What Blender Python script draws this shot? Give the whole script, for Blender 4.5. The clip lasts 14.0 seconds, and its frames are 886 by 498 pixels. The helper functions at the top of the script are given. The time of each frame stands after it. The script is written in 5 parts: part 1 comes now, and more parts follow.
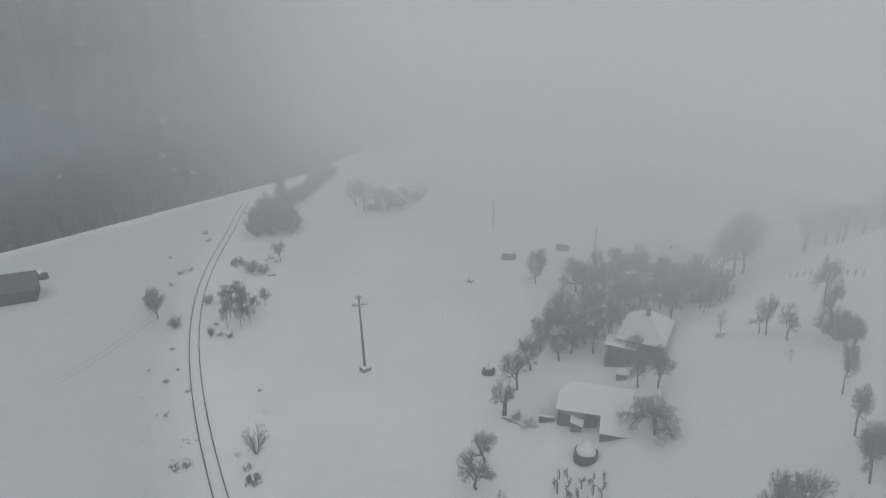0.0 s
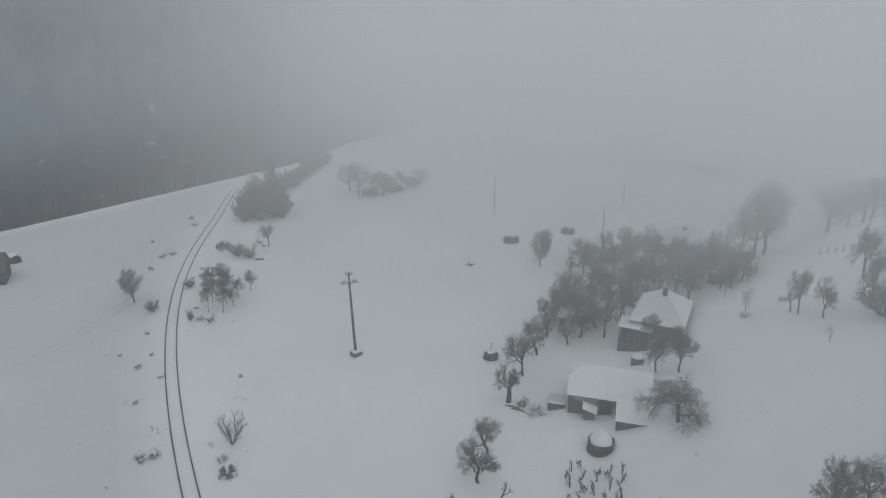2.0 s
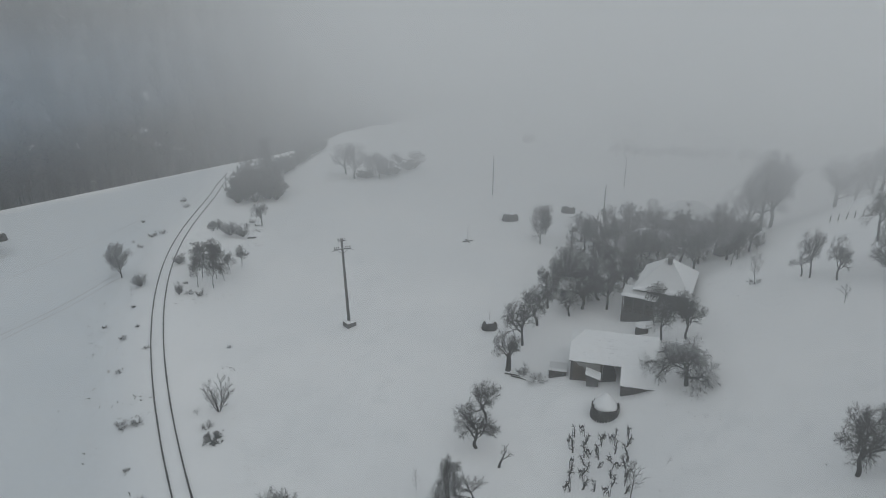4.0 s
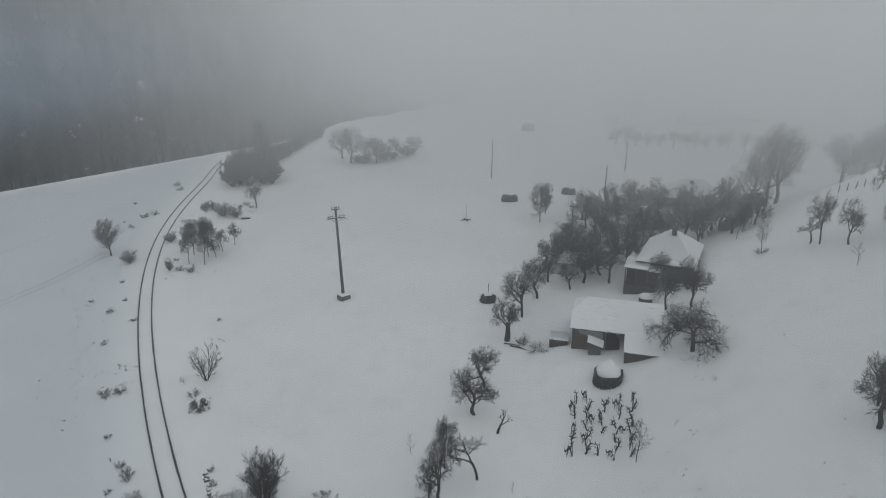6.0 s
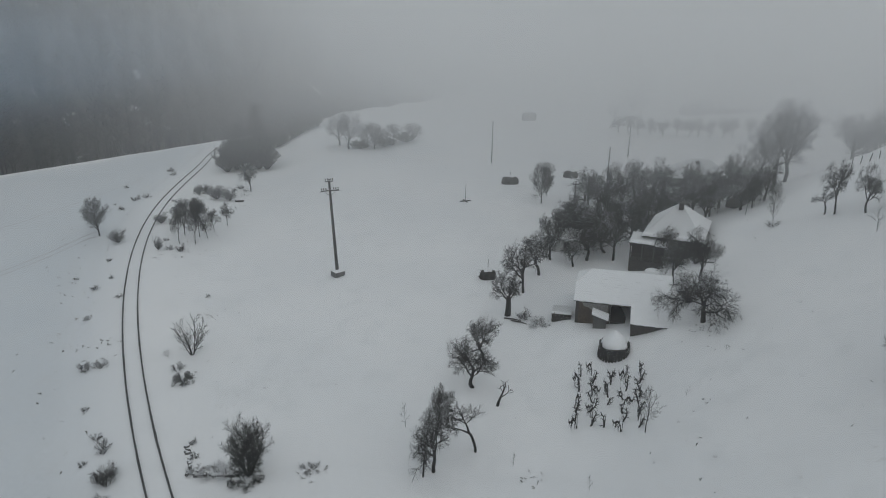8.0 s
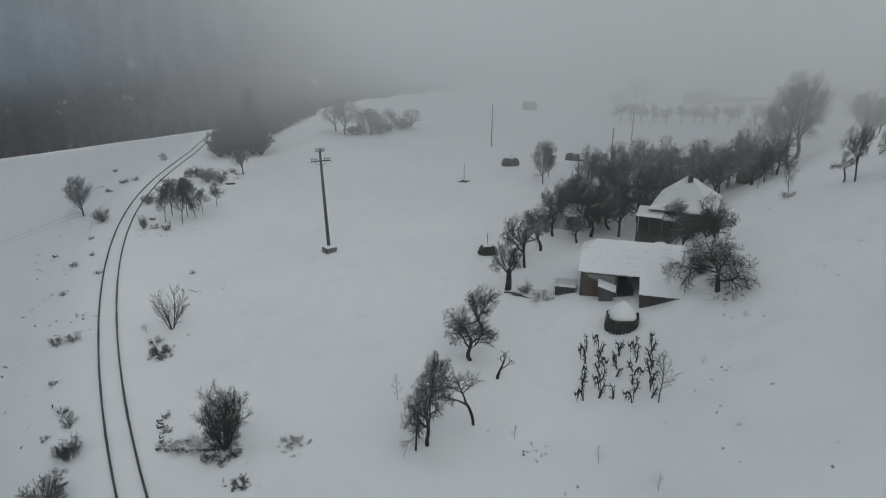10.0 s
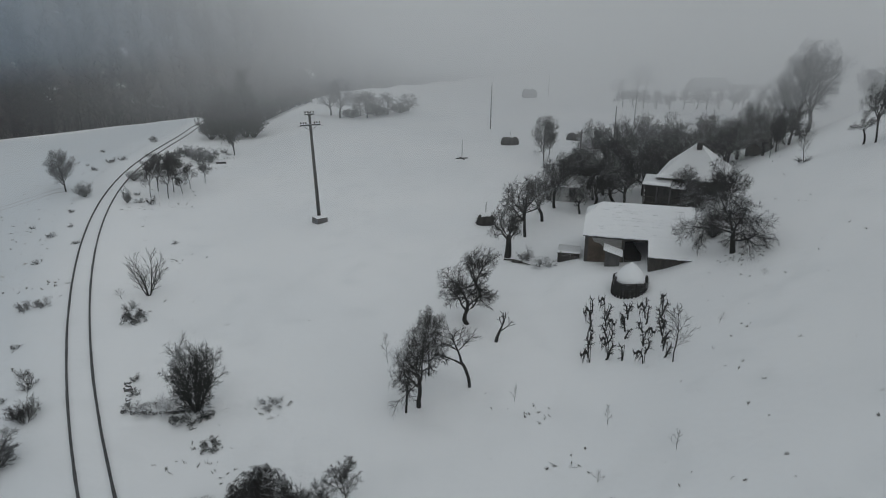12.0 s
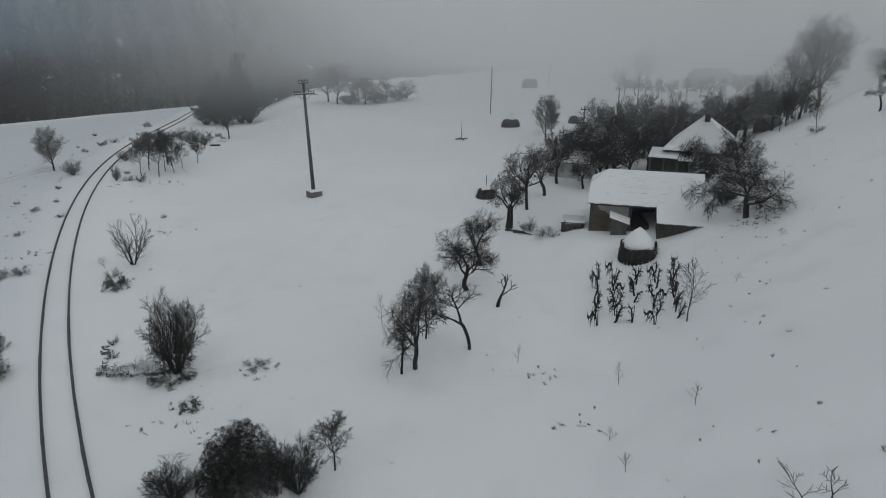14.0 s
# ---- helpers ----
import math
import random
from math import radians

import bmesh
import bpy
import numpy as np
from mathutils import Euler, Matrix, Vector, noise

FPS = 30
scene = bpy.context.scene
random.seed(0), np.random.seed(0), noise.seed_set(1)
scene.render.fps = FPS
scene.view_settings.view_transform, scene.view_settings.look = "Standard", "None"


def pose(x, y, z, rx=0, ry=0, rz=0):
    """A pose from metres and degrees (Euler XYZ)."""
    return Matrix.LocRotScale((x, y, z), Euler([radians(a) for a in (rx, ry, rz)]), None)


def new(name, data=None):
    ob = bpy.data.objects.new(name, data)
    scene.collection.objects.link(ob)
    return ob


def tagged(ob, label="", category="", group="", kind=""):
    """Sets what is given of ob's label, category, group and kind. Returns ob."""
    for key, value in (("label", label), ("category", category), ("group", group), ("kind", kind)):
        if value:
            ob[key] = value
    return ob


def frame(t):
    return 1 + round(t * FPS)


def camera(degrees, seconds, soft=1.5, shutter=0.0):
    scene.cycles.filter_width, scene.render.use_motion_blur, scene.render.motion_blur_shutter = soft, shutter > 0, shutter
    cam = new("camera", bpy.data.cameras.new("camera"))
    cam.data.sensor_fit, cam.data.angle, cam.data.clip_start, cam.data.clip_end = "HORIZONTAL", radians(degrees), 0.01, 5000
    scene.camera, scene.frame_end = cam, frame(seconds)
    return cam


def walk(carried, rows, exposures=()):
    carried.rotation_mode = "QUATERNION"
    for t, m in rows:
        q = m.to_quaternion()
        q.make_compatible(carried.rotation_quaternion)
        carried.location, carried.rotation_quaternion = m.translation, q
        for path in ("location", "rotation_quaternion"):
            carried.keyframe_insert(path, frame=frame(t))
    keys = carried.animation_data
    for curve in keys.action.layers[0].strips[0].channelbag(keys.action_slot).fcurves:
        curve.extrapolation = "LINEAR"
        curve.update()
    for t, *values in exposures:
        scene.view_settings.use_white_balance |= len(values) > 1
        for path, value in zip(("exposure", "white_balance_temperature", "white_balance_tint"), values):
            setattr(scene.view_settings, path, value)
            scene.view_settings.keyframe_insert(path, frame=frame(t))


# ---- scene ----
cam = camera(67.6, 14.0, soft=1.0)
METRES, EYE, TILT, LEAN, TURN = 38.0, 48.4, -19.0, 0.0, 0.0
ROWS = [
    (0.0, 0.0, 0.0, 0.0, -0.0, 0.0, 0.0),
    (0.5, 0.001, 0.0674, -0.0229, -0.05, 0.05, -0.05),
    (1.0, 0.0012, 0.1271, -0.0474, -0.09, 0.09, -0.08),
    (1.5, 0.0015, 0.1772, -0.0748, -0.11, 0.16, -0.07),
    (2.0, 0.0016, 0.2163, -0.1036, -0.12, 0.23, -0.08),
    (2.5, 0.0006, 0.242, -0.1359, -0.16, 0.26, -0.1),
    (3.0, 0.0027, 0.2628, -0.1671, -0.2, 0.33, -0.09),
    (5.5, 0.0113, 0.3548, -0.309, -0.35, 0.68, -0.19),
    (6.0, 0.0137, 0.371, -0.3323, -0.35, 0.71, -0.18),
    (6.5, 0.0159, 0.3891, -0.3532, -0.34, 0.74, -0.2),
    (7.0, 0.0172, 0.4097, -0.375, -0.33, 0.77, -0.2),
    (7.5, 0.0196, 0.4314, -0.3957, -0.33, 0.79, -0.2),
    (8.0, 0.0217, 0.4538, -0.4154, -0.33, 0.82, -0.24),
    (10.5, 0.0345, 0.5853, -0.5167, -0.32, 0.99, -0.22),
    (11.0, 0.0367, 0.6115, -0.5383, -0.35, 1.02, -0.25),
    (11.5, 0.0385, 0.6362, -0.5601, -0.37, 1.05, -0.28),
    (12.0, 0.0416, 0.6586, -0.5832, -0.39, 1.09, -0.3),
    (12.5, 0.0451, 0.6786, -0.6032, -0.42, 1.11, -0.32),
    (13.0, 0.0477, 0.6966, -0.6213, -0.43, 1.14, -0.32),
    (13.5, 0.0482, 0.7121, -0.6377, -0.44, 1.16, -0.35),
    (14.0, 0.0437, 0.7262, -0.6534, -0.46, 1.17, -0.37),
]
EXPOSURE = ((0.0, 0.0, 6500, 10), (14.0, 0.0, 6500, 10))
walk(cam, [(t, pose(0, 0, EYE, TILT, LEAN, TURN) @ pose(METRES * x, METRES * y, METRES * z, 90 + pitch, roll, yaw)) for t, x, y, z, yaw, pitch, roll in ROWS], EXPOSURE)

scene.cycles.max_bounces = 16
scene.cycles.volume_bounces = 16

# ---- light: a closed overcast sky, a wide dim sun behind it ----
world = bpy.data.worlds.new("overcast")
scene.world = world
world.use_nodes = True
wn = world.node_tree.nodes
sky = wn.new("ShaderNodeTexSky")
sky.sky_type, sky.sun_disc, sky.sun_elevation, sky.sun_rotation = "NISHITA", False, radians(35), radians(200)
grey = wn.new("ShaderNodeMix")
grey.data_type = "RGBA"
grey.inputs[0].default_value = 0.85
grey.inputs[7].default_value = (8.2, 8.9, 9.2, 1)
world.node_tree.links.new(sky.outputs[0], grey.inputs[6])
world.node_tree.links.new(grey.outputs[2], wn["Background"].inputs[0])
wn["Background"].inputs[1].default_value = 0.0523
sun = new("sun", bpy.data.lights.new("sun", "SUN"))
sun.data.energy, sun.data.angle, sun.data.color = 0.5, radians(60), (1.0, 0.98, 0.95)
sun.matrix_world = pose(0, 0, 200, 40, 0, 25)

# ---- materials ----


def material(name, rough=0.8):
    m = bpy.data.materials.new(name)
    m.use_nodes = True
    b = m.node_tree.nodes["Principled BSDF"]
    b.inputs["Roughness"].default_value = rough
    return m, m.node_tree.nodes, m.node_tree.links, b


def noise_node(nodes, links, scale, detail=4.0, coords="Object"):
    c = nodes.new("ShaderNodeTexCoord")
    n = nodes.new("ShaderNodeTexNoise")
    n.inputs["Scale"].default_value, n.inputs["Detail"].default_value = scale, detail
    links.new(c.outputs[coords], n.inputs["Vector"])
    return n


def ramp(nodes, links, source, stops):
    r = nodes.new("ShaderNodeValToRGB")
    while len(r.color_ramp.elements) < len(stops):
        r.color_ramp.elements.new(0.5)
    for e, (at, col) in zip(r.color_ramp.elements, stops):
        e.position, e.color = at, (*col, 1)
    links.new(source, r.inputs[0])
    return r


def bump(nodes, links, source, b, strength, distance):
    u = nodes.new("ShaderNodeBump")
    u.inputs["Strength"].default_value, u.inputs["Distance"].default_value = strength, distance
    links.new(source, u.inputs["Height"])
    links.new(u.outputs[0], b.inputs["Normal"])


def mixed(nodes, links, fac, a, c):
    m = nodes.new("ShaderNodeMix")
    m.data_type = "RGBA"
    links.new(fac, m.inputs[0])
    for i, v in ((6, a), (7, c)):
        if isinstance(v, tuple):
            m.inputs[i].default_value = (*v, 1)
        else:
            links.new(v, m.inputs[i])
    return m.outputs[2]


def plain(name, dark, light, scale, rough=0.85, relief=0.3, stretch=None):
    """Two tones by a coarse and a fine grain, with relief."""
    m, n, l, b = material(name, rough)
    a, f = noise_node(n, l, scale), noise_node(n, l, scale * 9)
    if stretch:
        for q in (a, f):
            g = n.new("ShaderNodeMapping")
            g.inputs["Scale"].default_value = stretch
            l.new(q.inputs["Vector"].links[0].from_socket, g.inputs[0])
            l.new(g.outputs[0], q.inputs["Vector"])
    s = n.new("ShaderNodeMath")
    s.operation = "ADD"
    l.new(a.outputs[0], s.inputs[0])
    l.new(f.outputs[0], s.inputs[1])
    r = ramp(n, l, s.outputs[0], ((0.0, dark), (1.0, light)))
    h = n.new("ShaderNodeMath")
    h.operation, h.inputs[1].default_value = "MULTIPLY", 0.5
    l.new(s.outputs[0], h.inputs[0])
    l.new(h.outputs[0], r.inputs[0])
    r.color_ramp.elements[0].position, r.color_ramp.elements[1].position = 0.35, 0.65
    l.new(r.outputs[0], b.inputs["Base Color"])
    bump(n, l, f.outputs[0], b, relief, 0.03)
    return m


def snow_material(name, with_grass=False):
    m, n, l, b = material(name, 0.65)
    big, fine = noise_node(n, l, 0.05, 3), noise_node(n, l, 1.3, 5)
    r = ramp(n, l, big.outputs[0], ((0.3, (0.81, 0.825, 0.84)), (0.7, (0.88, 0.885, 0.89))))
    out = r.outputs[0]
    if with_grass:
        # bluish shade over the low river flats, put into the snow colour
        river_shade, blot = n.new("ShaderNodeAttribute"), noise_node(n, l, 0.035, 4)
        river_shade.attribute_name = "river_shade"
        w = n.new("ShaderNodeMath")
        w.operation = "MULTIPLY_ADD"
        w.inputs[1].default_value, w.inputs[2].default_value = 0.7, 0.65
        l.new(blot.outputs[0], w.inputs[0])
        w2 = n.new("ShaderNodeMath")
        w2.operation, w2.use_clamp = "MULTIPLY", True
        l.new(river_shade.outputs["Fac"], w2.inputs[0])
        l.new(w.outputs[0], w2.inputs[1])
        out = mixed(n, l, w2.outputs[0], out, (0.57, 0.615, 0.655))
        # faint trodden and wind-scoured mottling
        scour = noise_node(n, l, 0.42, 6)
        g = ramp(n, l, scour.outputs[0], ((0.52, (0, 0, 0)), (0.78, (0.4, 0.4, 0.4))))
        out = mixed(n, l, g.outputs[0], out, (0.66, 0.68, 0.69))
        # dead grass pricks through where the snow lies thin
        at = n.new("ShaderNodeAttribute")
        at.attribute_name = "thin"
        tips, patch = noise_node(n, l, 2.6, 6), noise_node(n, l, 0.22, 3)
        s = n.new("ShaderNodeMath")
        s.operation = "MULTIPLY"
        l.new(tips.outputs[0], s.inputs[0])
        l.new(patch.outputs[0], s.inputs[1])
        t = n.new("ShaderNodeMath")
        t.operation = "MULTIPLY_ADD"
        t.inputs[1].default_value = 0.22
        l.new(at.outputs["Fac"], t.inputs[0])
        l.new(s.outputs[0], t.inputs[2])
        g = ramp(n, l, t.outputs[0], ((0.44, (0, 0, 0)), (0.60, (1, 1, 1))))
        out = mixed(n, l, g.outputs[0], out, (0.22, 0.20, 0.17))
        # wet leaf litter and undergrowth on the forest floor, snow left in patches
        wood, gaps = n.new("ShaderNodeAttribute"), noise_node(n, l, 0.11, 5)
        wood.attribute_name = "litter"
        k = n.new("ShaderNodeMath")
        k.operation = "SUBTRACT"
        l.new(wood.outputs["Fac"], k.inputs[0])
        l.new(gaps.outputs[0], k.inputs[1])
        g = ramp(n, l, k.outputs[0], ((0.2, (0, 0, 0)), (0.34, (1, 1, 1))))
        out = mixed(n, l, g.outputs[0], out, (0.045, 0.042, 0.04))
    l.new(out, b.inputs["Base Color"])
    lumps = noise_node(n, l, 0.33, 4)
    high = n.new("ShaderNodeMath")
    high.operation, high.inputs[1].default_value = "MULTIPLY_ADD", 1.1
    l.new(lumps.outputs[0], high.inputs[0])
    l.new(fine.outputs[0], high.inputs[2])
    bump(n, l, high.outputs[0], b, 0.42, 0.14)
    return m


def snowed(name, dark, light, scale, start=0.55, rough=0.9):
    """A dark surface with snow lying on what faces the sky."""
    m, n, l, b = material(name, rough)
    a = noise_node(n, l, scale)
    r = ramp(n, l, a.outputs[0], ((0.35, dark), (0.65, light)))
    g = n.new("ShaderNodeNewGeometry")
    x = n.new("ShaderNodeSeparateXYZ")
    l.new(g.outputs["Normal"], x.inputs[0])
    f = noise_node(n, l, 3.0)
    s = n.new("ShaderNodeMath")
    s.operation = "MULTIPLY_ADD"
    s.inputs[1].default_value = 0.8
    l.new(f.outputs[0], s.inputs[0])
    l.new(x.outputs[2], s.inputs[2])
    k = ramp(n, l, s.outputs[0], ((0.0, (0, 0, 0)), (1.0, (1, 1, 1))))
    h = n.new("ShaderNodeMath")
    h.operation, h.inputs[1].default_value = "MULTIPLY", 0.5
    l.new(s.outputs[0], h.inputs[0])
    l.new(h.outputs[0], k.inputs[0])
    k.color_ramp.elements[0].position, k.color_ramp.elements[1].position = start, start + 0.1
    l.new(mixed(n, l, k.outputs[0], r.outputs[0], (0.78, 0.80, 0.82)), b.inputs["Base Color"])
    return m


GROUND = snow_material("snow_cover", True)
SNOW = snow_material("roof_snow")
BARK = snowed("bark", (0.012, 0.0115, 0.011), (0.03, 0.028, 0.026), 5.0, 0.68)
TWIG = snowed("twigs", (0.014, 0.0135, 0.013), (0.034, 0.032, 0.03), 2.0, 0.72)
SNOWY = snowed("snowy_branches", (0.014, 0.0135, 0.013), (0.036, 0.034, 0.032), 2.0, 0.555)
FLECKED = snowed("flecked_twigs", (0.01, 0.0105, 0.01), (0.03, 0.03, 0.028), 2.0, 0.61)
# pale grey: fog haze on distant crowns put into the colour, with rime
HAZED_RIME = snowed("hazed_rime_twigs", (0.08, 0.082, 0.086), (0.18, 0.184, 0.19), 2.0, 0.62)
BRUSH = snowed("brush", (0.014, 0.016, 0.015), (0.035, 0.038, 0.035), 2.0, 0.72)
WOODS = snowed("far_woods", (0.01, 0.011, 0.013), (0.026, 0.028, 0.032), 0.3, 0.85)
GRASS = plain("dead_grass", (0.03, 0.027, 0.022), (0.09, 0.08, 0.062), 2.0)
STEEL = plain("rail_steel", (0.03, 0.031, 0.033), (0.08, 0.081, 0.084), 3.0, 0.5)
STONES = plain("wet_ballast", (0.028, 0.029, 0.031), (0.16, 0.163, 0.17), 1.6)
CONCRETE = plain("concrete", (0.08, 0.08, 0.08), (0.2, 0.198, 0.195), 1.5)
WET_WALL = snowed("snowy_concrete", (0.06, 0.06, 0.06), (0.15, 0.15, 0.148), 3.0, 0.52)
LIME = plain("limewashed_wall", (0.25, 0.25, 0.25), (0.5, 0.5, 0.49), 0.8)
POLE = plain("weathered_pole", (0.05, 0.05, 0.05), (0.13, 0.128, 0.125), 1.2, stretch=(3, 3, 0.5))
IRON = plain("dark_iron", (0.03, 0.03, 0.03), (0.08, 0.075, 0.07), 6.0, 0.5)
GLAZE = plain("insulator_glaze", (0.05, 0.04, 0.035), (0.1, 0.09, 0.08), 9.0, 0.2)
PLANK = plain("old_planks", (0.02, 0.018, 0.016), (0.065, 0.058, 0.05), 1.2, stretch=(6, 6, 0.7))
PLASTER = plain("stained_plaster", (0.12, 0.117, 0.11), (0.38, 0.375, 0.36), 0.8)
EARTH = plain("bare_clay_wall", (0.035, 0.025, 0.018), (0.115, 0.086, 0.062), 0.9)
STONE = plain("rubble_wall", (0.022, 0.021, 0.02), (0.075, 0.07, 0.066), 1.8, relief=0.7)
TIN = plain("dark_roof_sheet", (0.03, 0.03, 0.032), (0.075, 0.075, 0.08), 0.8, 0.6)
BRICK = plain("sooty_brick", (0.02, 0.018, 0.017), (0.06, 0.052, 0.048), 4.0)
HAY = snowed("old_hay", (0.014, 0.0135, 0.012), (0.05, 0.047, 0.041), 3.0, 0.7)
TILE = plain("tile_rim", (0.58, 0.59, 0.6), (0.74, 0.75, 0.76), 1.5)
RUT = plain("packed_snow", (0.42, 0.43, 0.45), (0.62, 0.63, 0.65), 1.5)
# near-black: shade inside the bay, porch and behind planks, put into the colour
INNER_SHADE = plain("inner_shade", (0.012, 0.011, 0.01), (0.03, 0.027, 0.025), 1.0)
GLASS, gn, gl, gb = material("window_glass", 0.05)
gb.inputs["Base Color"].default_value = (0.02, 0.025, 0.03, 1)
gb.inputs["IOR"].default_value = 1.5

# ---- mesh building ----


class Shape:
    """Collects vertices and faces for one mesh."""

    def __init__(self):
        self.v, self.f = [], []

    def add(self, verts, faces):
        k = len(self.v)
        self.v.extend(verts)
        self.f.extend([tuple(i + k for i in q) for q in faces])
        return self

    def box(self, x0, y0, z0, x1, y1, z1, m=None):
        p = [Vector((x, y, z)) for z in (z0, z1) for x, y in ((x0, y0), (x1, y0), (x1, y1), (x0, y1))]
        if m is not None:
            p = [m @ q for q in p]
        return self.add([tuple(q) for q in p], [(3, 2, 1, 0), (4, 5, 6, 7), (0, 1, 5, 4), (1, 2, 6, 5), (2, 3, 7, 6), (3, 0, 4, 7)])

    def tube(self, pts, radii, sides=5, cap=True):
        verts, faces = [], []
        n = len(pts)
        for i, p in enumerate(pts):
            d = (pts[min(i + 1, n - 1)] - pts[max(i - 1, 0)]).normalized()
            a = d.orthogonal().normalized()
            b = d.cross(a)
            for s in range(sides):
                w = math.tau * s / sides
                verts.append(tuple(p + (a * math.cos(w) + b * math.sin(w)) * radii[i]))
        for i in range(n - 1):
            for s in range(sides):
                t = (s + 1) % sides
                faces.append((i * sides + s, i * sides + t, (i + 1) * sides + t, (i + 1) * sides + s))
        if cap:
            faces.append(tuple(range(sides - 1, -1, -1)))
            faces.append(tuple((n - 1) * sides + s for s in range(sides)))
        return self.add(verts, faces)

    def mesh(self, name, mat, soft=False):
        me = bpy.data.meshes.new(name)
        me.from_pydata([tuple(p) for p in self.v], [], self.f)
        me.materials.append(mat)
        if soft:
            me.polygons.foreach_set("use_smooth", [True] * len(me.polygons))
        me.update()
        return me


def part(name, shape, mat, parent=None, label="", soft=False):
    data = shape if isinstance(shape, bpy.types.Mesh) else shape.mesh(name, mat, soft)
    ob = new(name, data)
    if parent is not None:
        ob.parent = parent
    if label:
        tagged(ob, label)
    return ob


def thing(name, m, label, category, group="", kind=""):
    ob = new(name)
    ob.empty_display_size = 0.3
    ob.matrix_basis = m
    return tagged(ob, label, category, group, kind)


def smooth(a, b, v):
    u = min(1.0, max(0.0, (v - a) / (b - a)))
    return u * u * (3 - 2 * u)


# ---- the lie of the land ----


def rail_x(y):
    if y < 40:
        return -12.806 + -0.6491 * (y - 40)
    if y > 172:
        return -55.798 - 0.12 * (y - 172)
    u = (y - 100) / 50
    return (((((-0.6016) * u -0.3277) * u +0.8512) * u +6.2916) * u -17.0604) * u -41.6852


def beyond_bank(x, y):
    """Metres past the river bank that closes the meadow."""
    return -(x + 97) * 0.841 + (y - 152) * 0.541


def drift(x, y):
    """Snow banked up round the barn."""
    u, v = (x - 14) * 0.961 - (y - 71) * 0.276, (x - 14) * 0.276 + (y - 71) * 0.961
    d = math.hypot(max(0.0, -u, u - 9.1), max(0.0, -3.1 - v, v - 6.7))
    return 0.75 * math.exp(-(d / 2.0) ** 2)


def land(x, y):
    shift = 0.25 * max(0.0, min(y, 200) - 100)
    w = 1 - smooth(-26 - shift, -6 - shift, x)
    z = 0.035 * (min(max(y, 38), 128) - 86) * (1 - w) - 1.9 * w
    s = x - 0.4 * (min(max(y, 40), 170) - 76) - 22
    z += (0.55 * (s + math.sqrt(s * s + 16)) / 2 - 0.05) * (1 - 0.85 * smooth(85, 135, y))
    d = beyond_bank(x, y)
    z -= 0.9 * smooth(-45, 0, d)
    z += -4 * smooth(0, 14, d) + 0.6 * max(0.0, min(d, 260) - 24) * smooth(20, 60, d)
    r = abs(x - rail_x(y)) * 0.86
    k = (1 - smooth(2.2, 6, r)) * (1 - smooth(184, 204, y))
    z = z * (1 - k) - 1.85 * k
    ditch = math.exp(-(((x - rail_x(y)) * 0.86 + 5.2) / 1.3) ** 2) * (1 - smooth(176, 196, y))
    return z - 0.55 * ditch + drift(x, y), k


def ground_z(x, y):
    z, k = land(x, y)
    return z + (1 - k) * (0.16 * noise.noise((x * 0.11, y * 0.11, 0)) + 0.045 * noise.noise((x * 0.4, y * 0.4, 3)))


def grid_lines(lo, hi, step, far):
    core = list(np.arange(lo, hi + step / 2, step))
    out, d = [], step
    a = lo
    while a > -far:
        d *= 1.22
        a -= d
        out.append(a)
    core = out[::-1] + core
    a, d = hi, step
    while a < far:
        d *= 1.22
        a += d
        core.append(a)
    return core


def build_ground():
    gx, gy = grid_lines(-110, 62, 0.9, 1400), grid_lines(-8, 190, 0.9, 1500)
    verts, thin, litter, river_shade = [], [], [], []
    for y in gy:
        for x in gx:
            verts.append((x, y, ground_z(x, y)))
            off = (x - rail_x(y)) * 0.86
            t = 0.3 * math.exp(-((off + 7) / 3.0) ** 2) + 0.2 * math.exp(-((off - 6.5) / 4) ** 2) + 0.25 * smooth(24, 44, x - 0.4 * (y - 76))
            d = beyond_bank(x, y) + 4 * noise.noise((x * 0.06, y * 0.06, 7)) + 2.5 * noise.noise((x * 0.25, y * 0.25, 9))
            thin.append(t + 0.4 * smooth(2, 14, d))
            litter.append(0.98 * smooth(1, 12, d))
            # how much shade the snow colour holds, from the rails to the bank
            river_shade.append(smooth(-3, 9, -off) * (1 - smooth(-6, 3, d)) * 0.75)
    n = len(gx)
    faces = [(j * n + i, j * n + i + 1, (j + 1) * n + i + 1, (j + 1) * n + i) for j in range(len(gy) - 1) for i in range(n - 1)]
    me = bpy.data.meshes.new("ground")
    me.from_pydata(verts, [], faces)
    me.materials.append(GROUND)
    me.attributes.new("thin", "FLOAT", "POINT").data.foreach_set("value", thin)
    me.attributes.new("litter", "FLOAT", "POINT").data.foreach_set("value", litter)
    me.attributes.new("river_shade", "FLOAT", "POINT").data.foreach_set("value", river_shade)
    me.polygons.foreach_set("use_smooth", [True] * len(faces))
    tagged(new("ground", me), "snow-covered valley meadow rising to a hillside", "ground", kind="structure")


build_ground()

# ---- fog: one body of air, thicker with height ----


